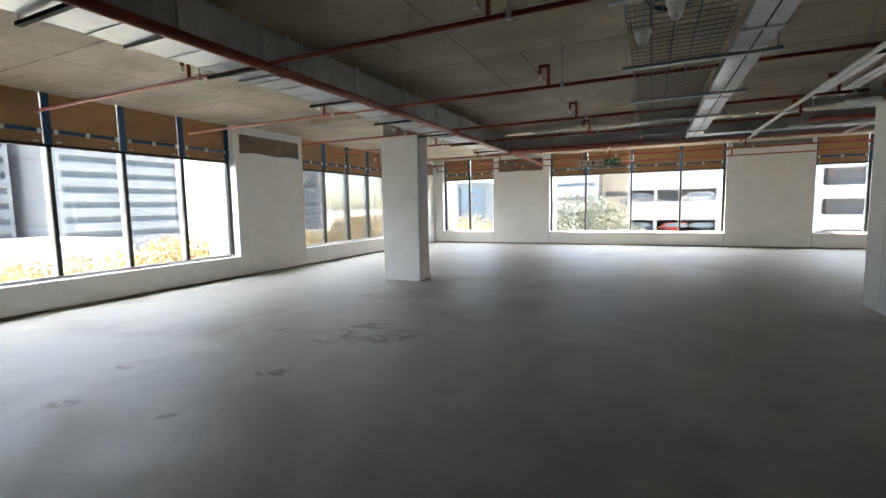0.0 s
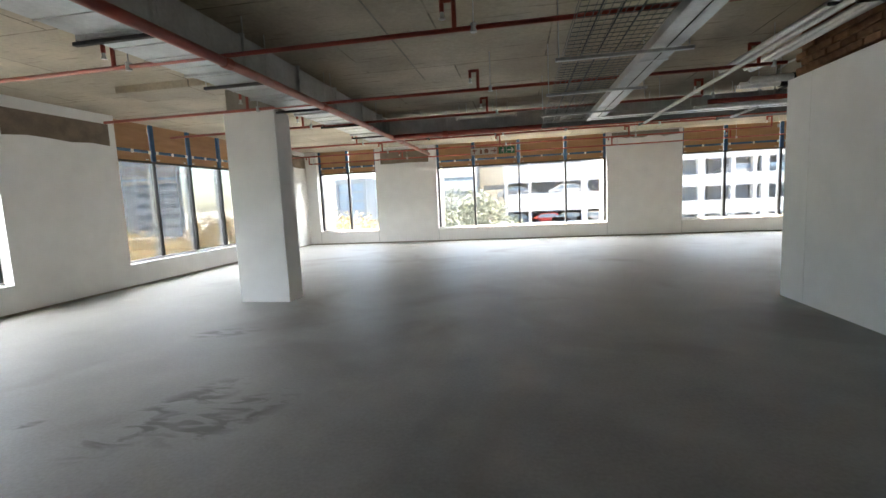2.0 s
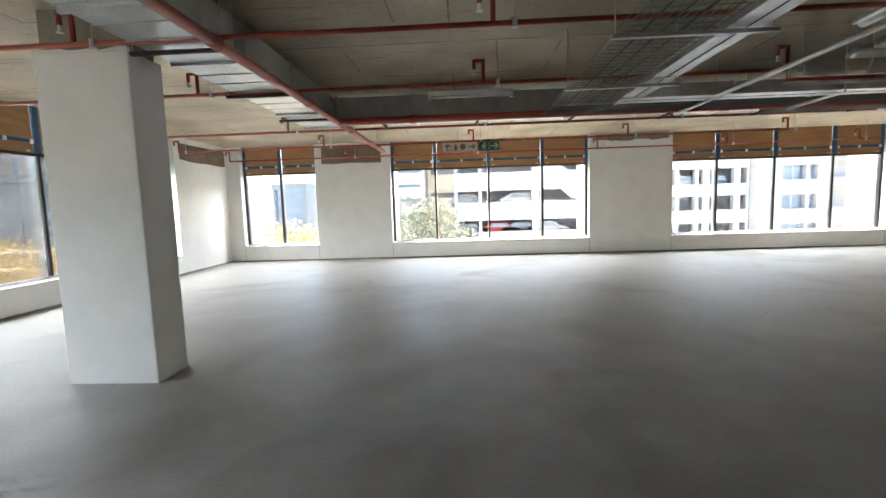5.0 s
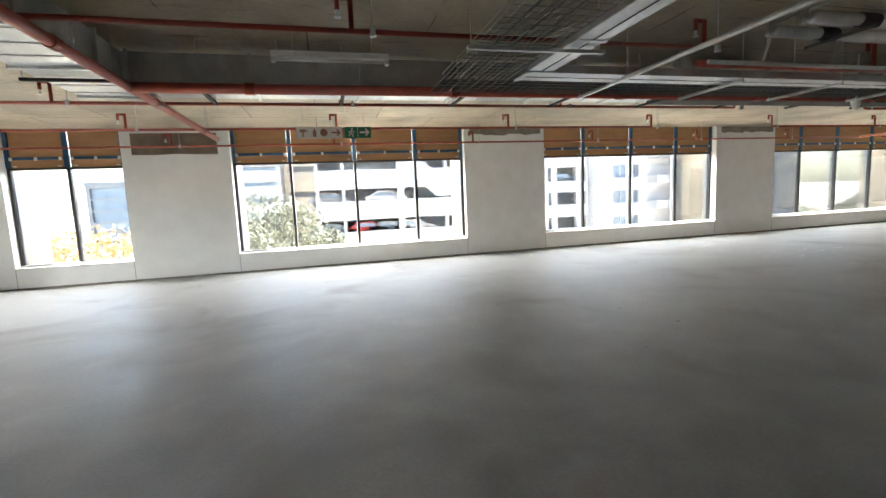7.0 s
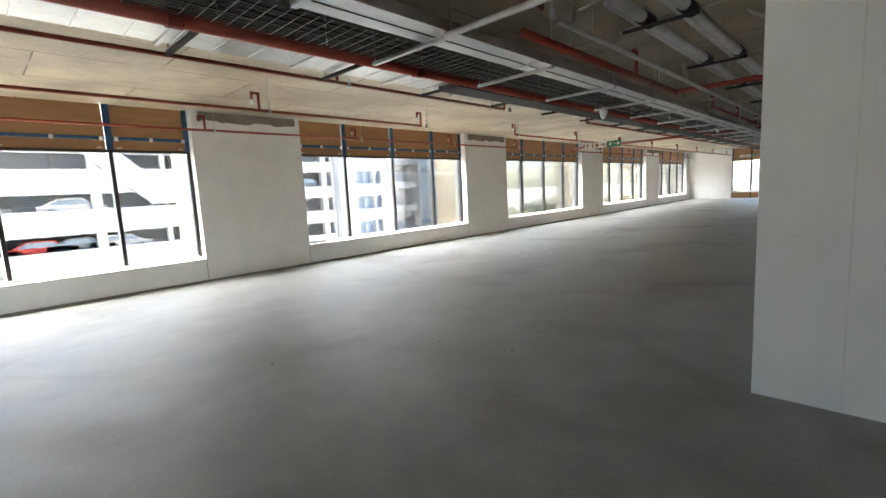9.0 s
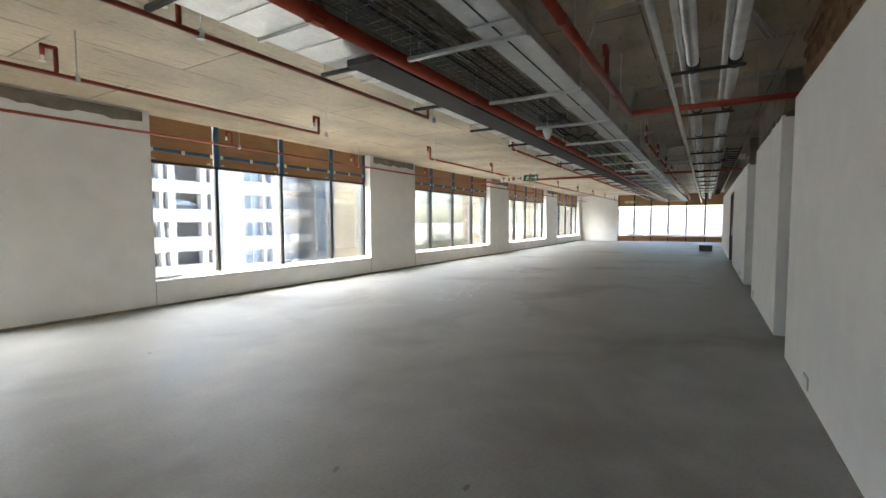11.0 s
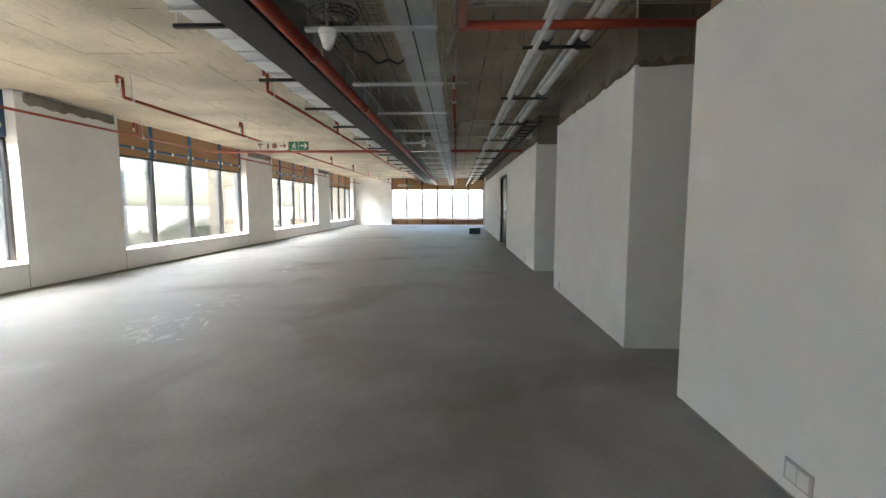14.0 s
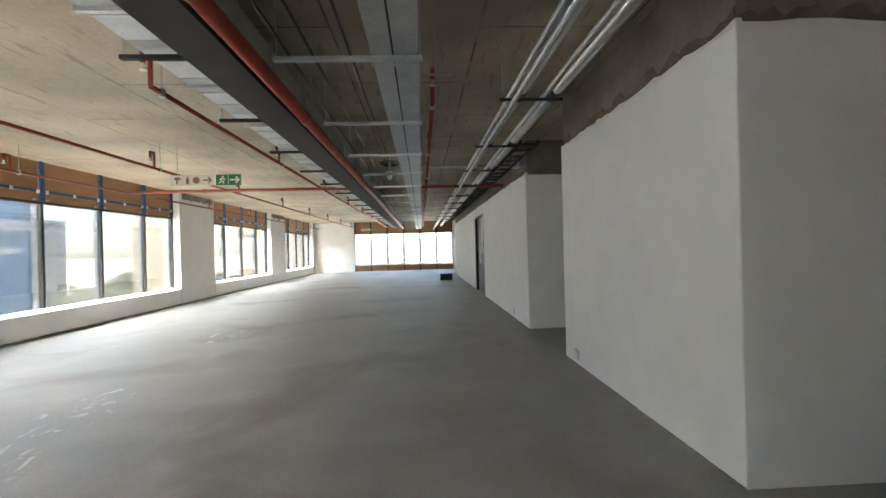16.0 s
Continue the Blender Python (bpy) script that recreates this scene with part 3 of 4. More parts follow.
sprinkler_line(0.60, -7.2, 2.6)
sprinkler_line(2.75, -7.3, 2.6)
sprinkler_line(4.90, -7.2, 2.6)
sprinkler_line(7.05, -6.6, 2.7)
sprinkler_line(8.72, -6.9, 2.4)
sprinkler_line(11.42, -7.5, 5.7)
sprinkler_line(11.42, 8.75, 33.5, heads=[8.75 + 3.3 * k for k in range(8)])
sprinkler_line(13.45, -7.5, 5.7)
sprinkler_line(13.45, 9.0, 33.5)
sprinkler_line(15.65, -7.5, 8.6)
sprinkler_line(15.65, 9.0, 15.3)
sprinkler_line(15.65, 16.2, 33.5)
sprinkler_line(9.10, 9.15, 33.4, heads=[9.15 + 2.2 * k for k in range(12)])

# ---- cable trays ----
def mesh_tray(lo, hi, along, label):
    """Wire basket tray: long wires, cross wires and raised edges."""
    t = thing("mesh_tray", ((lo[0] + hi[0]) / 2, (lo[1] + hi[1]) / 2, lo[2]), label, "cable tray")
    side = 1 - along
    z = lo[2]

    def wire(v, zw):
        p, q = [0, 0, zw], [0, 0, zw]
        p[along], p[side], q[along], q[side] = lo[along], v, hi[along], v
        part("long_wire", rod(p, q, 0.0035, 4), M_WIRE, t)
    n = 12
    for i in range(n + 1):
        v = lo[side] + (hi[side] - lo[side]) * i / n
        wire(v, z)
    for v in (lo[side], hi[side]):
        wire(v, z + 0.05)
    me = bmesh.new()
    L = hi[along] - lo[along]
    for i in range(int(L / 0.10)):
        u = lo[along] + 0.10 * i
        p, q = [0, 0, z], [0, 0, z]
        p[along] = q[along] = u
        p[side], q[side] = lo[side], hi[side]
        add_rod(me, p, q, 0.0035, 4)
    c = part("cross_wire", me, M_WIRE, t)
    tagged(c, kind="stuff")
    for k in range(3):
        v = lo[side] + (hi[side] - lo[side]) * (0.2 + 0.22 * k)
        p, q = [0, 0, z + 0.012], [0, 0, z + 0.012]
        p[along], q[along], p[side], q[side] = lo[along] + 0.05, hi[along] - 0.05, v, v + 0.03
        part("cable", rod(p, q, 0.008, 6), M_BLACK, t, "black cable lying in the tray")
    return t


mesh_tray((0.04, -8.5, 2.72), (0.72, 9.55, 2.72), 1, "galvanised wire basket tray hung below the slab")
mesh_tray((0.04, 9.58, 2.72), (6.9, 10.10, 2.72), 0, "galvanised wire basket tray hung along the hall")


def solid_tray(lo, hi, along, label):
    t = thing("trunking", ((lo[0] + hi[0]) / 2, (lo[1] + hi[1]) / 2, lo[2]), label, "cable trunking")
    side = 1 - along
    part("tray", box(lo, (hi[0], hi[1], lo[2] + 0.006)), M_GALV, t)
    for v in (lo[side], hi[side]):
        a, b = list(lo), list(hi)
        a[side], b[side], a[2] = v - 0.003, v + 0.003, lo[2] + 0.006
        part("lip", box(a, b), M_GALV, t)
    mid = (lo[side] + hi[side]) / 2 + 0.01
    a, b = list(lo), list(hi)
    a[side], b[side], a[2], b[2] = mid - 0.006, mid + 0.006, lo[2] - 0.004, lo[2] + 0.001
    part("seam", box(a, b), M_DARK, t, "dark slot along the trunking")
    n = int((hi[along] - lo[along]) / 2.4)
    for i in range(n + 1):
        a, b = list(lo), list(hi)
        u = lo[along] + 2.4 * i
        a[along], b[along] = u, u + 0.05
        a[side], b[side], a[2], b[2] = lo[side] - 0.01, hi[side] + 0.01, lo[2] - 0.010, lo[2] - 0.005
        part("joint_plate", box(a, b), M_GALV, t)
    return t


solid_tray((0.80, -8.5, 2.715), (1.06, 9.18, 2.795), 1, "galvanised steel trunking hung below the slab")
solid_tray((0.80, 9.23, 2.715), (33.4, 9.53, 2.795), 0, "galvanised steel trunking running down the hall")
for i in range(12):
    y = -8.0 + 1.5 * i
    t = thing("support_bar", (0.55, y, 2.69), "galvanised channel bar on threaded rods below the trays", "support bar", "tray support bars")
    part("bar", box((-0.04, y - 0.02, 2.668), (1.16, y + 0.02, 2.698), 0.003), M_GALV, t)
    for x in (-0.01, 1.12):
        part("rod", rod((x, y, 2.68), (x, y, SLAB), 0.005, 6), M_GALV, t)
for i in range(21):
    x = 1.93 + 1.485 * i
    t = thing("support_bar", (x, 9.7, 2.69), "galvanised channel bar on threaded rods below the trays", "support bar", "tray support bars")
    part("bar", box((x - 0.02, 9.20, 2.668), (x + 0.02, 10.15, 2.698), 0.003), M_GALV, t)
    for y in (9.215, 10.13):
        part("rod", rod((x, y, 2.68), (x, y, SLAB), 0.005, 6), M_GALV, t)

for k, y in enumerate((9.66, 9.9, 10.05)):
    t = thing("hall_cable", (20, y, 2.71), "black cable lying on the hall support bars", "cable", "hall cables")
    part("cable", rod((6.6, y, 2.71), (33.3, y + 0.03, 2.71), 0.010, 6), M_BLACK, t)

# ---- foil pipes, conduits ----
def foil_pair(a, b, offset, label):
    a, b, offset = Vector(a), Vector(b), Vector(offset)
    t = thing("foil_pipe", a, label, "insulated pipe")
    d = (b - a).normalized()
    L = (b - a).length
    for k in (0, 1):
        o = offset * k
        part("pipe", rod(a + o, b + o, 0.048, 14), M_FOIL, t, smooth=True)
        part("small_pipe", rod(a + o + offset * 0.24, b + o + offset * 0.24, 0.026, 10), M_FOIL, t, smooth=True)
    n = int(L / 1.9)
    for i in range(n):
        c = a + d * (0.6 + 1.9 * i)
        br = part("bracket", add_rod(bmesh.new(), c - offset * 0.25 - Vector((0, 0, 0.06)), c + offset * 1.6 - Vector((0, 0, 0.06)), 0.016, 6), M_DARK, t, "steel cross bracket")
        for k in (0, 1):
            o = offset * k
            part("clamp", rod(c + o - d * 0.10, c + o + d * 0.10, 0.058, 12), M_BLACK if i % 2 else M_DARK, t, "black pipe clamp sleeve")
        part("rod", rod(c + offset * 1.5, (c + offset * 1.5).to_2d().to_3d() + Vector((0, 0, SLAB)), 0.005, 6), M_GALV, br)
    return t


foil_pair((2.75, 7.98, 2.86), (33.4, 7.98, 2.86), (0, 0.32, 0), "pair of foil-wrapped pipes with black clamps along the hall")
foil_pair((2.62, -8.5, 2.95), (2.62, 7.7, 2.95), (-0.30, 0, 0), "pair of foil-wrapped pipes with black clamps beside the core")


def conduit(points, r, label="thin grey conduit fixed below the slab"):
    t = thing("conduit", points[0], label, "conduit", "conduits")
    part("tube", bent(points, r, 8), M_CONDUIT, t, smooth=True)
    c = Vector(points[0]).lerp(Vector(points[1]), 0.5)
    part("hanger", rod(c, (c.x, c.y, SLAB), 0.005, 6), M_GALV, t)
    return t


conduit([(1.85, -8.5, 2.66), (1.85, 9.2, 2.66)], 0.024)
conduit([(2.2, 8.46, 2.63), (33.4, 8.46, 2.63)], 0.022)
for x in (3.6, 4.6, 7.22, 7.32, 12.9):
    conduit([(x, 9.15, 2.80), (x, 9.02, 3.20), (x, 8.8, 3.23), (x + 0.02, 7.45, 3.23)], 0.014)
conduit([(13.1, 9.3, 2.92), (13.1, 7.0, 2.92)], 0.025, "pale conduit crossing the hall, carrying a camera")
for x in (15.0, 17.0, 19.0):
    conduit([(x, 9.0, 2.9), (x + 1.9, 9.0, 2.9)], 0.014)
for k in range(3):
    conduit([(5.2 + 0.06 * k, 7.9, 3.26), (6.1, 7.6 + 0.05 * k, 3.26)], 0.010)
conduit([(8.75, 9.2, 2.92), (8.75, 8.95, 2.92)], 0.012)

# ladder tray near the core
lt = thing("ladder_tray", (14, 7.75, 2.86), "small dark cable ladder beside the core wall", "cable ladder")
for y in (7.60, 7.84):
    part("side_rail", box((11.0, y, 2.84), (29, y + 0.02, 2.89)), M_DARK, lt)
for i in range(45):
    part("rung", box((11.1 + 0.4 * i, 7.62, 2.85), (11.13 + 0.4 * i, 7.84, 2.87)), M_DARK, lt)

# ---- exit signs ----
def arrow(bm, x, z, s, to):
    """A flat arrow built at y = 0 in x, z."""
    for lo, hi in (((-0.5, -0.09), (0.35, 0.09)),):
        add_box(bm, (x + lo[0] * s, -0.002, z + lo[1] * s), (x + hi[0] * s, 0.002, z + hi[1] * s))
    for q in (1, -1):
        r = bmesh.ops.create_cube(bm, size=1)
        bmesh.ops.scale(bm, vec=(0.55 * s, 0.004, 0.16 * s), verts=r["verts"])
        bmesh.ops.rotate(bm, verts=r["verts"], cent=(0, 0, 0), matrix=Matrix.Rotation(q * radians(45), 3, "Y"))
        bmesh.ops.translate(bm, verts=r["verts"], vec=(x + 0.30 * s, 0, z + q * 0.17 * s))
    return bm


def exit_sign(at, turn, label, scale=1.0):
    t = new("exit_sign")
    tagged(t, label, "exit sign", "exit signs")
    ORIGIN[t.name] = Vector()
    fire = part("fire_board", box((-0.55, -0.006, -0.085), (0.12, 0.006, 0.085), 0.003), M_SIGN, t, "cream board with fire equipment symbols")
    green = part("exit_board", box((0.15, -0.006, -0.085), (0.55, 0.006, 0.085), 0.003), M_GREEN, t, "green running-man exit board")
    f = -0.010
    b = bmesh.new()
    add_box(b, (-0.50, -0.002, 0.005), (-0.42, 0.002, 0.05)), add_box(b, (-0.47, -0.002, -0.06), (-0.445, 0.002, 0.01)), add_box(b, (-0.42, -0.002, 0.02), (-0.385, 0.002, 0.035))
    bmesh.ops.translate(b, verts=b.verts, vec=(0, f, 0))
    part("hose_symbol", b, M_SIGNRED, fire)
    b = bmesh.new()
    add_box(b, (-0.315, -0.002, -0.06), (-0.265, 0.002, 0.03), 0.002), add_box(b, (-0.30, -0.002, 0.03), (-0.28, 0.002, 0.06))
    bmesh.ops.translate(b, verts=b.verts, vec=(0, f, 0))
    part("extinguisher_symbol", b, M_SIGNRED, fire)
    b = add_rod(bmesh.new(), (-0.155, -0.002, 0), (-0.155, 0.002, 0), 0.055, 18)
    bmesh.ops.translate(b, verts=b.verts, vec=(0, f, 0))
    part("alarm_symbol", b, M_SIGNRED, fire)
    b = arrow(bmesh.new(), 0.02, 0, 0.13, 1)
    bmesh.ops.translate(b, verts=b.verts, vec=(0, f, 0))
    part("arrow_symbol", b, M_SIGNRED, fire)
    b = arrow(bmesh.new(), 0.45, 0, 0.14, 1)
    bmesh.ops.translate(b, verts=b.verts, vec=(0, f, 0))
    part("arrow_symbol", b, M_SIGN, green)
    b = bmesh.new()
    add_rod(b, (0.265, -0.002, 0.05), (0.265, 0.002, 0.05), 0.015, 10)
    for x0, z0, x1, z1 in ((0.26, 0.03, 0.24, -0.015), (0.24, -0.015, 0.28, -0.03), (0.28, -0.03, 0.27, -0.065), (0.24, -0.015, 0.21, -0.055), (0.255, 0.025, 0.30, 0.0), (0.255, 0.025, 0.21, 0.0)):
        add_rod(b, (x0, 0, z0), (x1, 0, z1), 0.008, 6)
    bmesh.ops.translate(b, verts=b.verts, vec=(0, f, 0))
    part("figure_symbol", b, M_SIGN, green)
    b = bmesh.new()
    add_box(b, (0.345, -0.002, -0.075), (0.352, 0.002, 0.075))
    bmesh.ops.translate(b, verts=b.verts, vec=(0, f, 0))
    part("divider", b, M_SIGN, green)
    for x in (-0.45, 0.45):
        part("wire", rod((x, 0, 0.085), (x, 0, (SLAB - at[2]) / scale), 0.003, 5), M_GALV, t)
    t.matrix_world = pose(*at, 0, 0, turn) @ Matrix.Scale(scale, 4)
    return t


exit_sign((-1.0, 11.6, 2.50), 0, "hanging cream and green exit sign with arrows", 0.92)
exit_sign((12.2, 12.6, 2.62), -90, "hanging cream and green exit sign before the cross pipe", 0.98)
exit_sign((34.0, 12.6, 2.75), -90, "small hanging sign near the end window", 0.9)

# ---- ceiling devices ----
def beacon(x, y, z):
    t = thing("alarm_beacon", (x, y, z), "white ceiling alarm sounder on a mesh tray", "alarm sounder", "alarm sounders")
    part("base", add_rod(bmesh.new(), (x, y, z + 0.07), (x, y, z + 0.03), 0.062, 18), M_WHITE, t, smooth=False)
    part("body", add_rod(bmesh.new(), (x, y, z - 0.03), (x, y, z + 0.03), 0.040, 18, 0.055), M_WHITE, t)
    part("lens", add_ball(bmesh.new(), (x, y, z - 0.032), 0.036, 12), M_WHITE, t, smooth=True)
    part("stem", rod((x, y, z + 0.07), (x, y, SLAB), 0.012, 8), M_GALV, t)
    coil = bmesh.new()
    for k in range(3):
        for i in range(14):
            a0, a1 = 2 * math.pi * i / 14, 2 * math.pi * (i + 1) / 14
            r = 0.14 + 0.02 * k
            add_rod(coil, (x + 0.2 + r * math.cos(a0), y + r * math.sin(a0), z + 0.22 + 0.02 * k), (x + 0.2 + r * math.cos(a1), y + r * math.sin(a1), z + 0.22 + 0.02 * k), 0.008, 5)
    part("cable_coil", coil, M_BLACK, t, "coiled black spare cable")
    return t


beacon(6.31, 9.97, 2.58)
beacon(0.14, 3.20, 2.67)
beacon(0.34, 2.75, 2.67)
beacon(12.6, 9.75, 2.70)
cb = thing("loose_cable", (7.0, 9.7, 2.75), "loose black cables drooping from the tray", "cable")
cu = bpy.data.curves.new("cable", "CURVE")
cu.dimensions, cu.bevel_depth, cu.bevel_resolution = "3D", 0.011, 2
cu.materials.append(M_BLACK)
run = cu.splines.new("POLY")
run.points.add(16)
for i in range(17):
    f = i / 16
    q = Vector((6.40 + 0.75 * f, 9.95 - 0.42 * f, 2.70 - 0.10 * math.sin(f * math.pi) + 0.02 * math.sin(f * 19))) - ORIGIN[cb.name]
    run.points[i].co = (q.x, q.y, q.z, 1)
new("cable", cu).parent = cb
dm = thing("dome_camera", (13.1, 7.85, 2.88), "small dark dome camera on a conduit", "dome camera")
part("base", rod((13.1, 7.85, 2.9), (13.1, 7.85, 2.94), 0.075, 16), M_WHITE, dm)
part("dome", add_ball(bmesh.new(), (13.1, 7.85, 2.89), 0.055, 12), M_BLACK, dm, smooth=True)
jb = thing("junction_box", (13.1, 7.45, 2.92), "white junction box on a conduit", "junction box")
part("box", box((13.02, 7.42, 2.88), (13.18, 7.55, 2.99), 0.008), M_WHITE, jb)
part("lid", box((13.03, 7.551, 2.89), (13.17, 7.56, 2.98), 0.003), M_WHITE, jb)
lb = thing("batten_light", (-1.0, 10.2, 3.2), "unlit white fluorescent batten under the slab", "batten light")
part("body", box((-1.62, 10.02, 3.03), (-0.42, 10.12, 3.09), 0.005), M_WHITE, lb)
for x in (-1.4, -0.6):
    part("rod", rod((x, 10.07, 3.09), (x, 10.07, SLAB), 0.005, 6), M_GALV, lb)
part("tube", rod((-1.58, 10.07, 3.01), (-0.46, 10.07, 3.01), 0.014, 10), M_WHITE, lb, smooth=True)
for x in (-1.6, -0.44):
    part("end_cap", box((x - 0.02, 10.03, 2.985), (x + 0.02, 10.11, 3.031), 0.003), M_WHITE, lb)

# ---- small things ----
def outlet(x, z, y, w):
    t = thing("outlet_box", (x, y, z), "taped wall outlet low on the white wall", "wall outlet", "wall outlets")
    part("plate", box((x - w, y, z - 0.055), (x + w, y + 0.010, z + 0.055), 0.003), M_GREY_AL, t)
    part("cover", box((x - w * 0.8, y + 0.0101, z - 0.04), (x - 0.005, y + 0.014, z + 0.04)), M_WHITE, t)
    part("cover", box((x + 0.005, y + 0.0101, z - 0.04), (x + w * 0.8, y + 0.014, z + 0.04)), M_WHITE, t)


outlet(5.15, 0.13, CORE + 0.001, 0.09)
outlet(10.3, 0.13, CORE - 0.019, 0.06)
outlet(14.0, 0.13, CORE - 0.019, 0.06)
ct = thing("plastic_crate", (25.4, 8.15, 0), "dark green plastic crate standing on the floor", "crate")
X, Y = 25.4, 8.15
part("bottom", box((X - 0.2, Y - 0.27, 0.0), (X + 0.2, Y + 0.27, 0.02)), M_CRATE, ct)
for lo, hi in (((X - 0.2, Y - 0.27, 0.02), (X - 0.18, Y + 0.27, 0.26)), ((X + 0.18, Y - 0.27, 0.02), (X + 0.2, Y + 0.27, 0.26)), ((X - 0.179, Y - 0.27, 0.02), (X + 0.179, Y - 0.25, 0.26)), ((X - 0.179, Y + 0.25, 0.02), (X + 0.179, Y + 0.27, 0.26))):
    part("side", box(lo, hi), M_CRATE, ct)
part("rim", box((X - 0.22, Y - 0.29, 0.262), (X - 0.17, Y + 0.29, 0.29)), M_CRATE, ct)

# dried splashes and scrapes in the screed
FLOOR = bpy.data.objects["floor"]


def splash(cx, cy, rx, ry, n, seed, h=0.003):
    r = random.Random(seed)
    bm = bmesh.new()
    for _ in range(n):
        x, y = cx + r.gauss(0, rx), cy + r.gauss(0, ry)
        a, s, k = r.uniform(0, 6.28), r.uniform(0.012, 0.04), r.uniform(0.25, 0.7)
        vs = []
        for i in range(12):
            t = 2 * math.pi * i / 12
            q = s * r.uniform(0.6, 1.2)
            u, v = q * math.cos(t), q * k * math.sin(t)
            vs.append(bm.verts.new((x + u * math.cos(a) - v * math.sin(a), y + u * math.sin(a) + v * math.cos(a), h + r.uniform(0, 0.0015))))
        f = bm.faces.new(vs)
        ext = bmesh.ops.extrude_face_region(bm, geom=[f])
        bmesh.ops.translate(bm, vec=(0, 0, -h - 0.001), verts=[g for g in ext["geom"] if isinstance(g, bmesh.types.BMVert)])
    return bm


tagged(part("screed_stain", splash(1.5, 11.0, 2.6, 1.6, 8, 12, 0.002), M_STAIN, FLOOR, "small dark scuffs in the screed"), kind="stuff")

# ---- outdoors ----
GZ = -9.0
gb = bmesh.new()
bmesh.ops.create_grid(gb, x_segments=4, y_segments=4, size=2500, matrix=Matrix.Translation((0, 0, GZ)))
structure("ground", gb, M_GROUND, "sunlit pale paving and roads far below", "ground")
# own building below and the stone piers on its face
structure("facade_base", box((WEST - 0.45, SOUTH - 0.4, GZ), (EAST + 0.45, NORTH + 0.45, -0.31)), M_CREAM, "cream stone lower storeys of the building", "facade")
structure("roof_storeys", box((WEST - 0.45, SOUTH - 0.4, SLAB + 0.36), (EAST + 0.45, NORTH + 0.45, 14)), M_CREAM, "cream stone upper storeys of the building", "facade")
edges = [WEST - 0.5] + [u for w in NORTH_WINDOWS for u in w] + [EAST + 0.5]
for a, b in zip(edges[0::2], edges[1::2]):
    structure("facade_pier", box((a - 0.02, NORTH + 0.43, GZ), (b + 0.02, NORTH + 1.35, 14), 0.02), M_CREAM, "cream stone pier on the outside of the facade", "pier")
for a, b in ((-4.0, 0.9), (6.7, 8.35), (14.2, 16.2)):
    structure("facade_pier", box((WEST - 1.3, a, GZ), (WEST - 0.43, b, 14), 0.02), M_CREAM, "cream stone pier on the outside of the facade", "pier")


def facing_block(name, label, x0, x1, y0, depth, z1, wall, openings, mat_open, axis="x", cat="building", recess=0.6):
    """A building with real recessed openings. axis x: its front looks to -y; axis y: its front looks to +x."""
    t = thing(name, ((x0 + x1) / 2, y0, GZ), label, cat)

    def B(u0, u1, d0, d1, z0, za):
        if axis == "x":
            return box((u0, y0 + d0, z0), (u1, y0 + d1, za))
        return box((y0 - d1, u0, z0), (y0 - d0, u1, za))
    part("wall", B(x0, x1, recess, depth, GZ, z1), mat_open, t, "shaded inside of the building")
    for u in (x0 - 0.06, x1):
        part("side_wall", B(u, u + 0.06, 0, depth, GZ, z1), wall, t)
    part("roof", B(x0 - 0.2, x1 + 0.2, -0.1, depth, z1, z1 + 0.5), wall, t)
    rows = sorted({(o[2], o[3]) for o in openings})
    z = GZ
    for z0, za in rows:
        part("spandrel", B(x0, x1, 0, 0.6, z, z0), wall, t)
        ops = sorted(o for o in openings if (o[2], o[3]) == (z0, za))
        u = x0
        for o in ops:
            if o[0] > u:
                part("pier", B(u, o[0], 0.02, 0.6, z0, za), wall, t)
            u = o[1]
        if u < x1:
            part("pier", B(u, x1, 0.02, 0.6, z0, za), wall, t)
        z = za
    part("spandrel", B(x0, x1, 0, 0.6, z, z1), wall, t)
    return t


GF = 50.0


def garage(x0, x1, rows, bays):
    """Open-sided parking decks behind parapets, with a row of piers; rows are (bottom, top) of the openings."""
    ops = [(u0, u1, z0, z1) for z0, z1 in rows for u0, u1 in bays]
    g = facing_block("parking_garage", "white open-sided parking garage with long dark openings", x0, x1, GF, 18, 13, M_WHITEWALL, ops, M_DEEP, recess=2.8)
    for z0, z1 in rows:
        part("deck", box((x0 + 0.1, GF + 0.6, z0 - 0.75), (x1 - 0.1, GF + 2.8, z0 - 0.5)), M_GREYWALL, g)
        for u in range(int(x0) + 2, int(x1), 4):
            part("inner_column", box((u, GF + 2.44, z0 - 0.5), (u + 0.35, GF + 2.79, z0 + 2.25)), M_WHITEWALL, g)
    for u in (x0, x1 - 0.2):
        part("end_wall", box((u, GF + 0.6, GZ), (u + 0.2, GF + 2.8, 13)), M_WHITEWALL, g)
    return g


gar = garage(-2.0, 13.0, [(-4.5 + 3.03 * k, -3.34 + 3.03 * k) for k in range(0, 6)], ((-1.7, 0.45), (0.75, 5.9), (6.55, 10.8), (11.1, 12.0)))
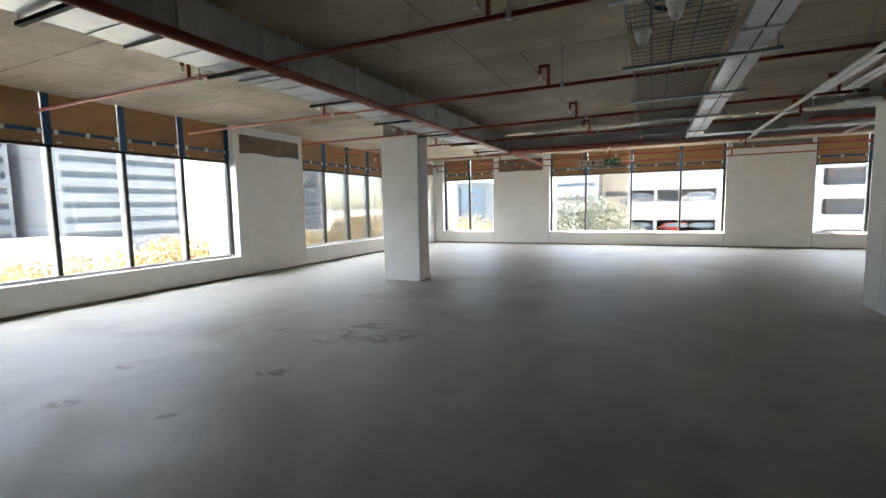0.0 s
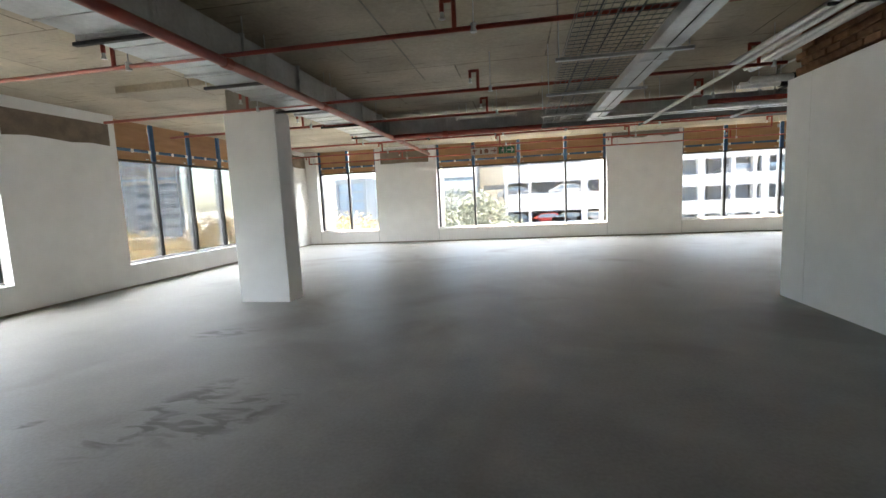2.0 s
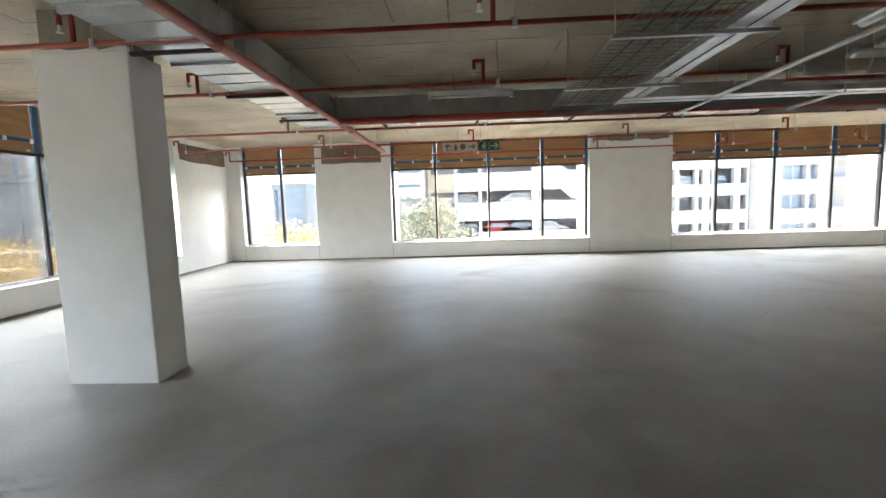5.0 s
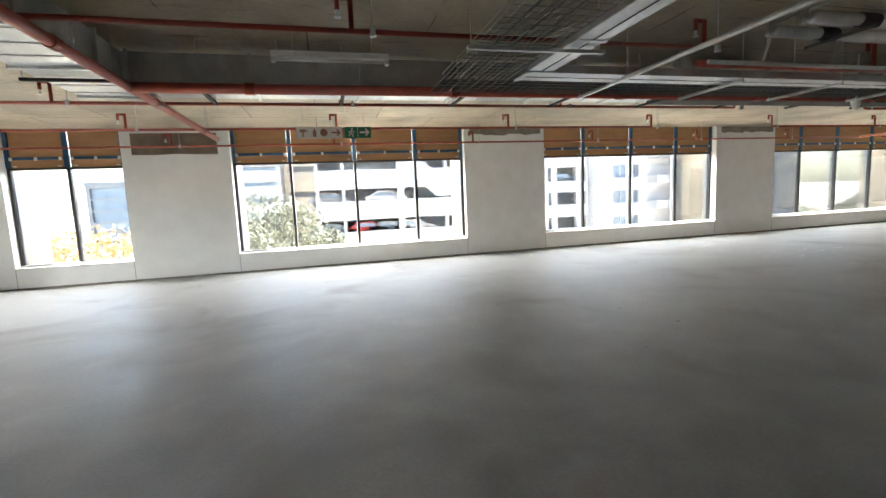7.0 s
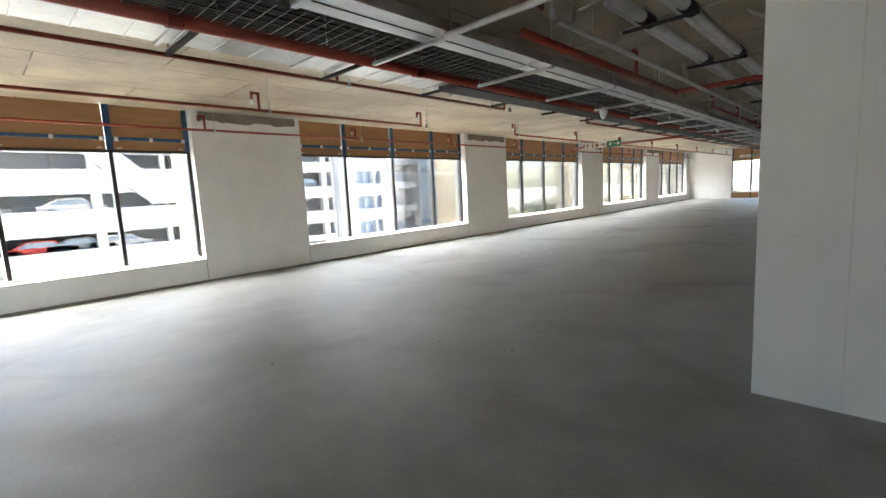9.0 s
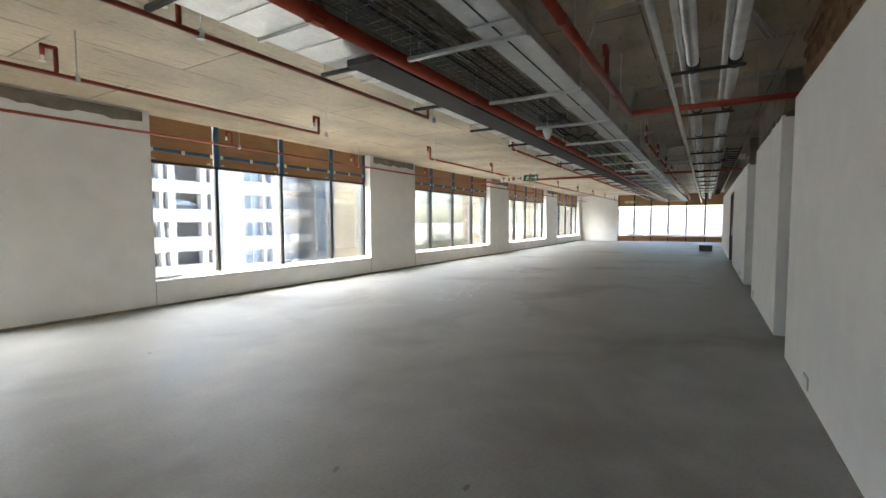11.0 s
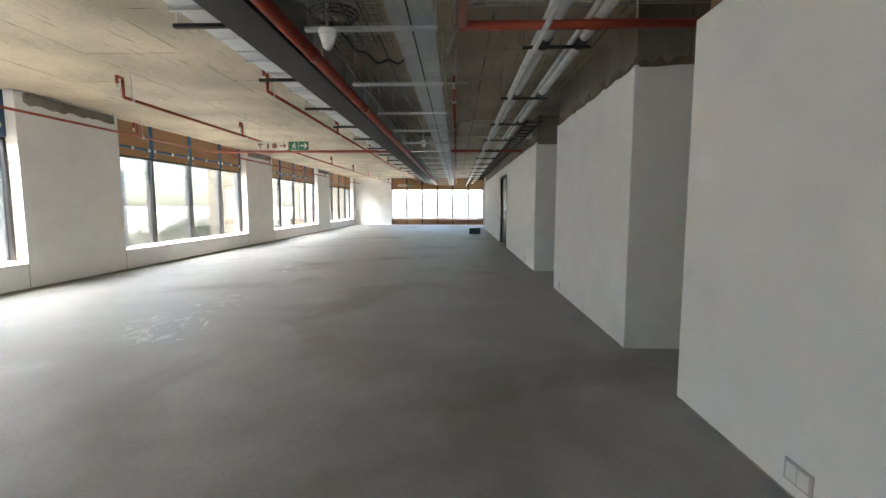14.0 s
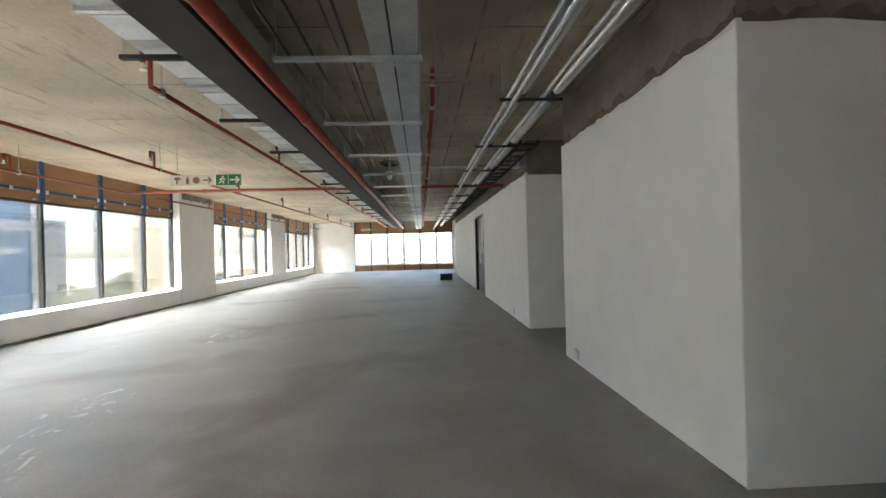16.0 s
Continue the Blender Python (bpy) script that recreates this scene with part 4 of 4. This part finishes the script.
# sloping ramp parapet across the garage front
part("ramp_parapet", prism([(-1.6, 12.6), (0.8, 12.6), (12.4, 1.72), (9.85, 1.72)], GF - 0.25, GF - 0.02, "y"), M_WHITEWALL, gar)
garage(13.2, 27.4, [(0.1 + 2.6 * k, 1.5 + 2.72 * k) for k in range(-2, 4)], ((14.0, 17.2), (17.8, 20.2), (20.6, 22.2), (22.5, 22.95), (23.6, 26.0), (26.6, 27.2)))
ops = []
for k in range(-3, 5):
    zc = 2.83 * k
    ops += [(29.9, 32.2, zc, zc + 1.43), (32.5, 33.3, zc, zc + 1.43)]
apt = facing_block("apartment_block", "white apartment block with paired windows and balconies", 27.6, 37.5, 49.0, 15, 15, M_WHITEWALL, ops, M_BLUEGLASS)
for k in range(-3, 5):
    z = -0.75 + 2.83 * k
    part("balcony", box((34.4, 47.4, z), (37.4, 49.0, z + 0.85)), M_WHITEWALL, apt)
    part("window_bar", box((31.0, 49.3, z + 0.75), (31.08, 49.4, z + 2.18)), M_GREY_AL, apt)
tw = facing_block("glass_building", "blue glass office block beside the road", 37.7, 43.5, 47.0, 15, 16, M_WHITEWALL, [(38.0, 43.1, -2.4, 15.0)], M_BLUEGLASS)
for k in range(5):
    part("glazing_bar", box((38.5 + k, 47.45, -5), (38.56 + k, 47.6, 15)), M_GREY_AL, tw)
# banded office block beyond the garage
ops = [(-19.5, -6.6, 0.1 + 1.85 * k, 0.55 + 1.85 * k) for k in range(-3, 4)]
facing_block("office_block", "pale grey office block with ribbon windows", -20, -6.2, 62, 14, 6.2, M_WHITEWALL, ops, M_BLUEGLASS)
facing_block("office_block", "pale plain office block behind the street trees", -6.0, -1.0, 66, 14, 12, M_CREAM, [(-5.6, -1.4, 5.6, 6.3), (-5.6, -1.4, 2.4, 3.1)], M_TOWER)
ops = [(-33.6, -28.6, 0.2 + 1.7 * k, 1.6 + 1.7 * k) for k in range(-2, 3)]
facing_block("glass_building", "blue glass office block beside the road", -34, -28.2, 80, 14, 5.4, M_GREYWALL, ops, M_BLUEGLASS)
# banded towers to the west
for y0, y1, far, top in ((45.7, 70.0, -100, 30), (33.0, 43.5, -112, 26), (104.0, 121.0, -100, 26)):
    ops = [(y0 + 0.6, y1 - 0.6, -3.4 + 2.95 * k, -2.2 + 2.95 * k) for k in range(0, 9)]
    facing_block("banded_tower", "white office tower with grey ribbon windows", y0, y1, far, 25, top, M_TOWER, ops, M_TOWERBAND, "y")
facing_block("low_building", "low white flat-roofed building with small windows", 4, 27.0, -48, 14, -1.6, M_WHITEWALL, [(7.2 + 2.65 * k, 7.9 + 2.65 * k, -4.1, -2.9) for k in range(8)], M_BLUEGLASS, "y")
# to the east
show = facing_block("showroom", "blue and white showroom across the road", 44.5, 57.2, 52, 14, 9.0, M_WHITEWALL, [(45, 56.9, -6.0, 4.4), (45, 56.9, 5.6, 8.6)], M_BLUEGLASS)
part("sign_board", box((51.5, 52.3, 2.0), (55.0, 52.45, 2.7)), M_WHITEWALL, show, "pale sign board")
ops = [(63, 94, -6 + 1.9 * q, -5.3 + 1.9 * q) for q in range(7)]
facing_block("office_block", "pale terraced block with long horizontal bands", 62, 95, 78, 14, 8.0, M_TOWER, ops, M_CREAM)
et = thing("distant_block", (110, 12, GZ), "pale block of flats far beyond the end window", "building")
part("wall", box((110, 2, GZ), (122, 26, 4)), M_WHITEWALL, et)
for k in range(5):
    for q in range(3):
        part("window", box((109.9, 3.5 + 4.4 * k, -6.5 + 3.4 * q), (110.02, 6.2 + 4.4 * k, -4.6 + 3.4 * q)), M_TOWER, et)


# ---- trees ----
def tree(x, y, h, w, leaf, seed, label):
    r = random.Random(seed)
    t = thing("tree", (x, y, GZ), label, "tree", "street trees")
    bm = bmesh.new()
    top = Vector((x + r.uniform(-0.3, 0.3), y, GZ + h * 0.5))
    add_rod(bm, (x, y, GZ), top, 0.22, 8, 0.13)
    tips = []
    for i in range(9):
        a = 6.28 * i / 9 + r.uniform(-0.3, 0.3)
        b = top + Vector((math.cos(a) * w * r.uniform(0.25, 0.45), math.sin(a) * w * r.uniform(0.25, 0.45), h * r.uniform(0.08, 0.36)))
        add_rod(bm, top - Vector((0, 0, r.uniform(0, h * 0.12))), b, 0.09, 6, 0.03)
        tips.append(b)
    part("trunk", bm, M_BARK, t)
    verts, faces = [], []
    centres = [(tip, r.uniform(0.16, 0.26) * w) for tip in tips] + [(top + Vector((0, 0, h * 0.3)), 0.26 * w), (top + Vector((0, 0, h * 0.12)), 0.3 * w)]
    for c, rad in centres:
        for _ in range(420):
            d = Vector((r.gauss(0, 1), r.gauss(0, 1), r.gauss(0, 0.8))).normalized() * rad * r.uniform(0.45, 1.08)
            p = c + d
            s = r.uniform(0.10, 0.24)
            u = Vector((r.uniform(-1, 1), r.uniform(-1, 1), r.uniform(-1, 1))).normalized()
            v = u.cross(Vector((r.uniform(-1, 1), r.uniform(-1, 1), r.uniform(-1, 1)))).normalized()
            k = len(verts)
            verts += [p - u * s, p + v * s * 0.5, p + u * s, p - v * s * 0.5]
            faces.append((k, k + 1, k + 2, k + 3))
    me = bpy.data.meshes.new("crown")
    me.from_pydata([tuple(Vector(q) - Vector((x, y, GZ))) for q in verts], [], faces)
    me.materials.append(leaf)
    o = new("crown", me)
    o.parent = t
    return t


tree(-5.2, 38.0, 12.5, 6.5, M_LEAF_G, 1, "grey-green street tree before the garage")
tree(-2.6, 41.5, 9.0, 5.0, M_LEAF_G, 2, "grey-green street tree before the garage")
tree(-14.0, 37.0, 10.0, 7.0, M_LEAF_Y, 3, "autumn yellow street tree")
tree(-18.5, 40.0, 9.8, 7.0, M_LEAF_Y, 4, "autumn yellow street tree")
for i, (x, y, h) in enumerate(((-30, 17.6, 8.8), (-30, 21.5, 9.3), (-28, 26.5, 9.2), (-30, 31, 9.4), (-36, 14, 7.5), (-29, 38, 10.5), (-28, 45, 11.2), (-60, 16, 9))):
    tree(x, y, h, 6.5, M_LEAF_Y, 20 + i, "autumn yellow street tree")
for i, (x, y, h) in enumerate(((50, 40, 8), (62, 44, 9), (72, 38, 8), (90, 24, 9), (96, 16, 8), (88, 2, 9))):
    tree(x, y, h, 7, M_LEAF_G, 40 + i, "dusty green street tree")


# ---- parked cars on the garage decks ----
def car(x, y, z, turn, label, paint=None):
    t = new("car")
    tagged(t, label, "car", "parked cars")
    ORIGIN[t.name] = Vector()
    part("body", prism([(-2.1, 0.3), (-2.1, 0.75), (-1.3, 0.88), (-0.6, 1.38), (0.9, 1.38), (1.7, 0.92), (2.1, 0.85), (2.1, 0.3)], -0.85, 0.85, "y"), paint or M_CAR, t)
    part("window", prism([(-1.1, 0.9), (-0.55, 1.30), (0.85, 1.30), (1.4, 0.92)], -0.86, 0.86, "y"), M_BLUEGLASS, t)
    for wx in (-1.3, 1.3):
        for wy in (-0.8, 0.8):
            part("wheel", rod((wx, wy - 0.1, 0.32), (wx, wy + 0.1, 0.32), 0.32, 14), M_TYRE, t)
    t.matrix_world = pose(x, y, z, 0, 0, turn)


M_CAR_RED = material("red_car_paint", (0.42, 0.03, 0.03), (0.5, 0.045, 0.04), 3, 0.3, 0.2, 0)
for x, z, paint, label in ((-0.6, -1.97, M_TOWERBAND, "dark blue"), (2.7, -1.97, M_CAR_RED, "red"), (5.0, -1.97, M_TOWERBAND, "dark blue"), (7.6, -1.97, M_CAR, "silver"), (-0.7, 1.06, M_CAR, "silver"), (4.8, 1.06, M_CAR, "silver"), (21.6, 2.2, M_CAR, "silver"), (24.6, 2.2, M_TOWERBAND, "dark blue")):
    car(x, GF + 1.55, z, 180, label + " car parked on a garage deck", paint)
for i, (x, y) in enumerate(((-9, 30), (-4, 31.5), (1, 29.5), (7, 31), (14, 30), (48, 36), (54, 35), (60, 34))):
    car(x, y, GZ + 0.01, 0 if i % 2 else 180, "parked car on the road below")

# ---- bare bricks above the core wall, last ----
brick_me = finish(box((-0.105, -0.05, -0.0355), (0.105, 0.05, 0.0355), 0.006), "brick", M_BRICK)
brick_end = finish(box((-0.05, -0.105, -0.0355), (0.05, 0.105, 0.0355), 0.006), "brick", M_BRICK)
for row in range(7):
    z = 2.765 + 0.082 * row
    for i in range(15):
        x = 3.07 + 0.222 * i + (0.11 if row % 2 else 0)
        if x > 6.25:
            continue
        o = new("brick", brick_me)
        o.parent = wa
        o.location = (x + rnd.uniform(-0.006, 0.006), CORE - 0.095 + rnd.uniform(-0.012, 0.012), z)
    for i in range(20):
        y = CORE - 0.24 - 0.222 * i - (0.11 if row % 2 else 0)
        o = new("brick", brick_end)
        o.parent = wa
        o.location = (2.955 + rnd.uniform(-0.010, 0.010), y, z)
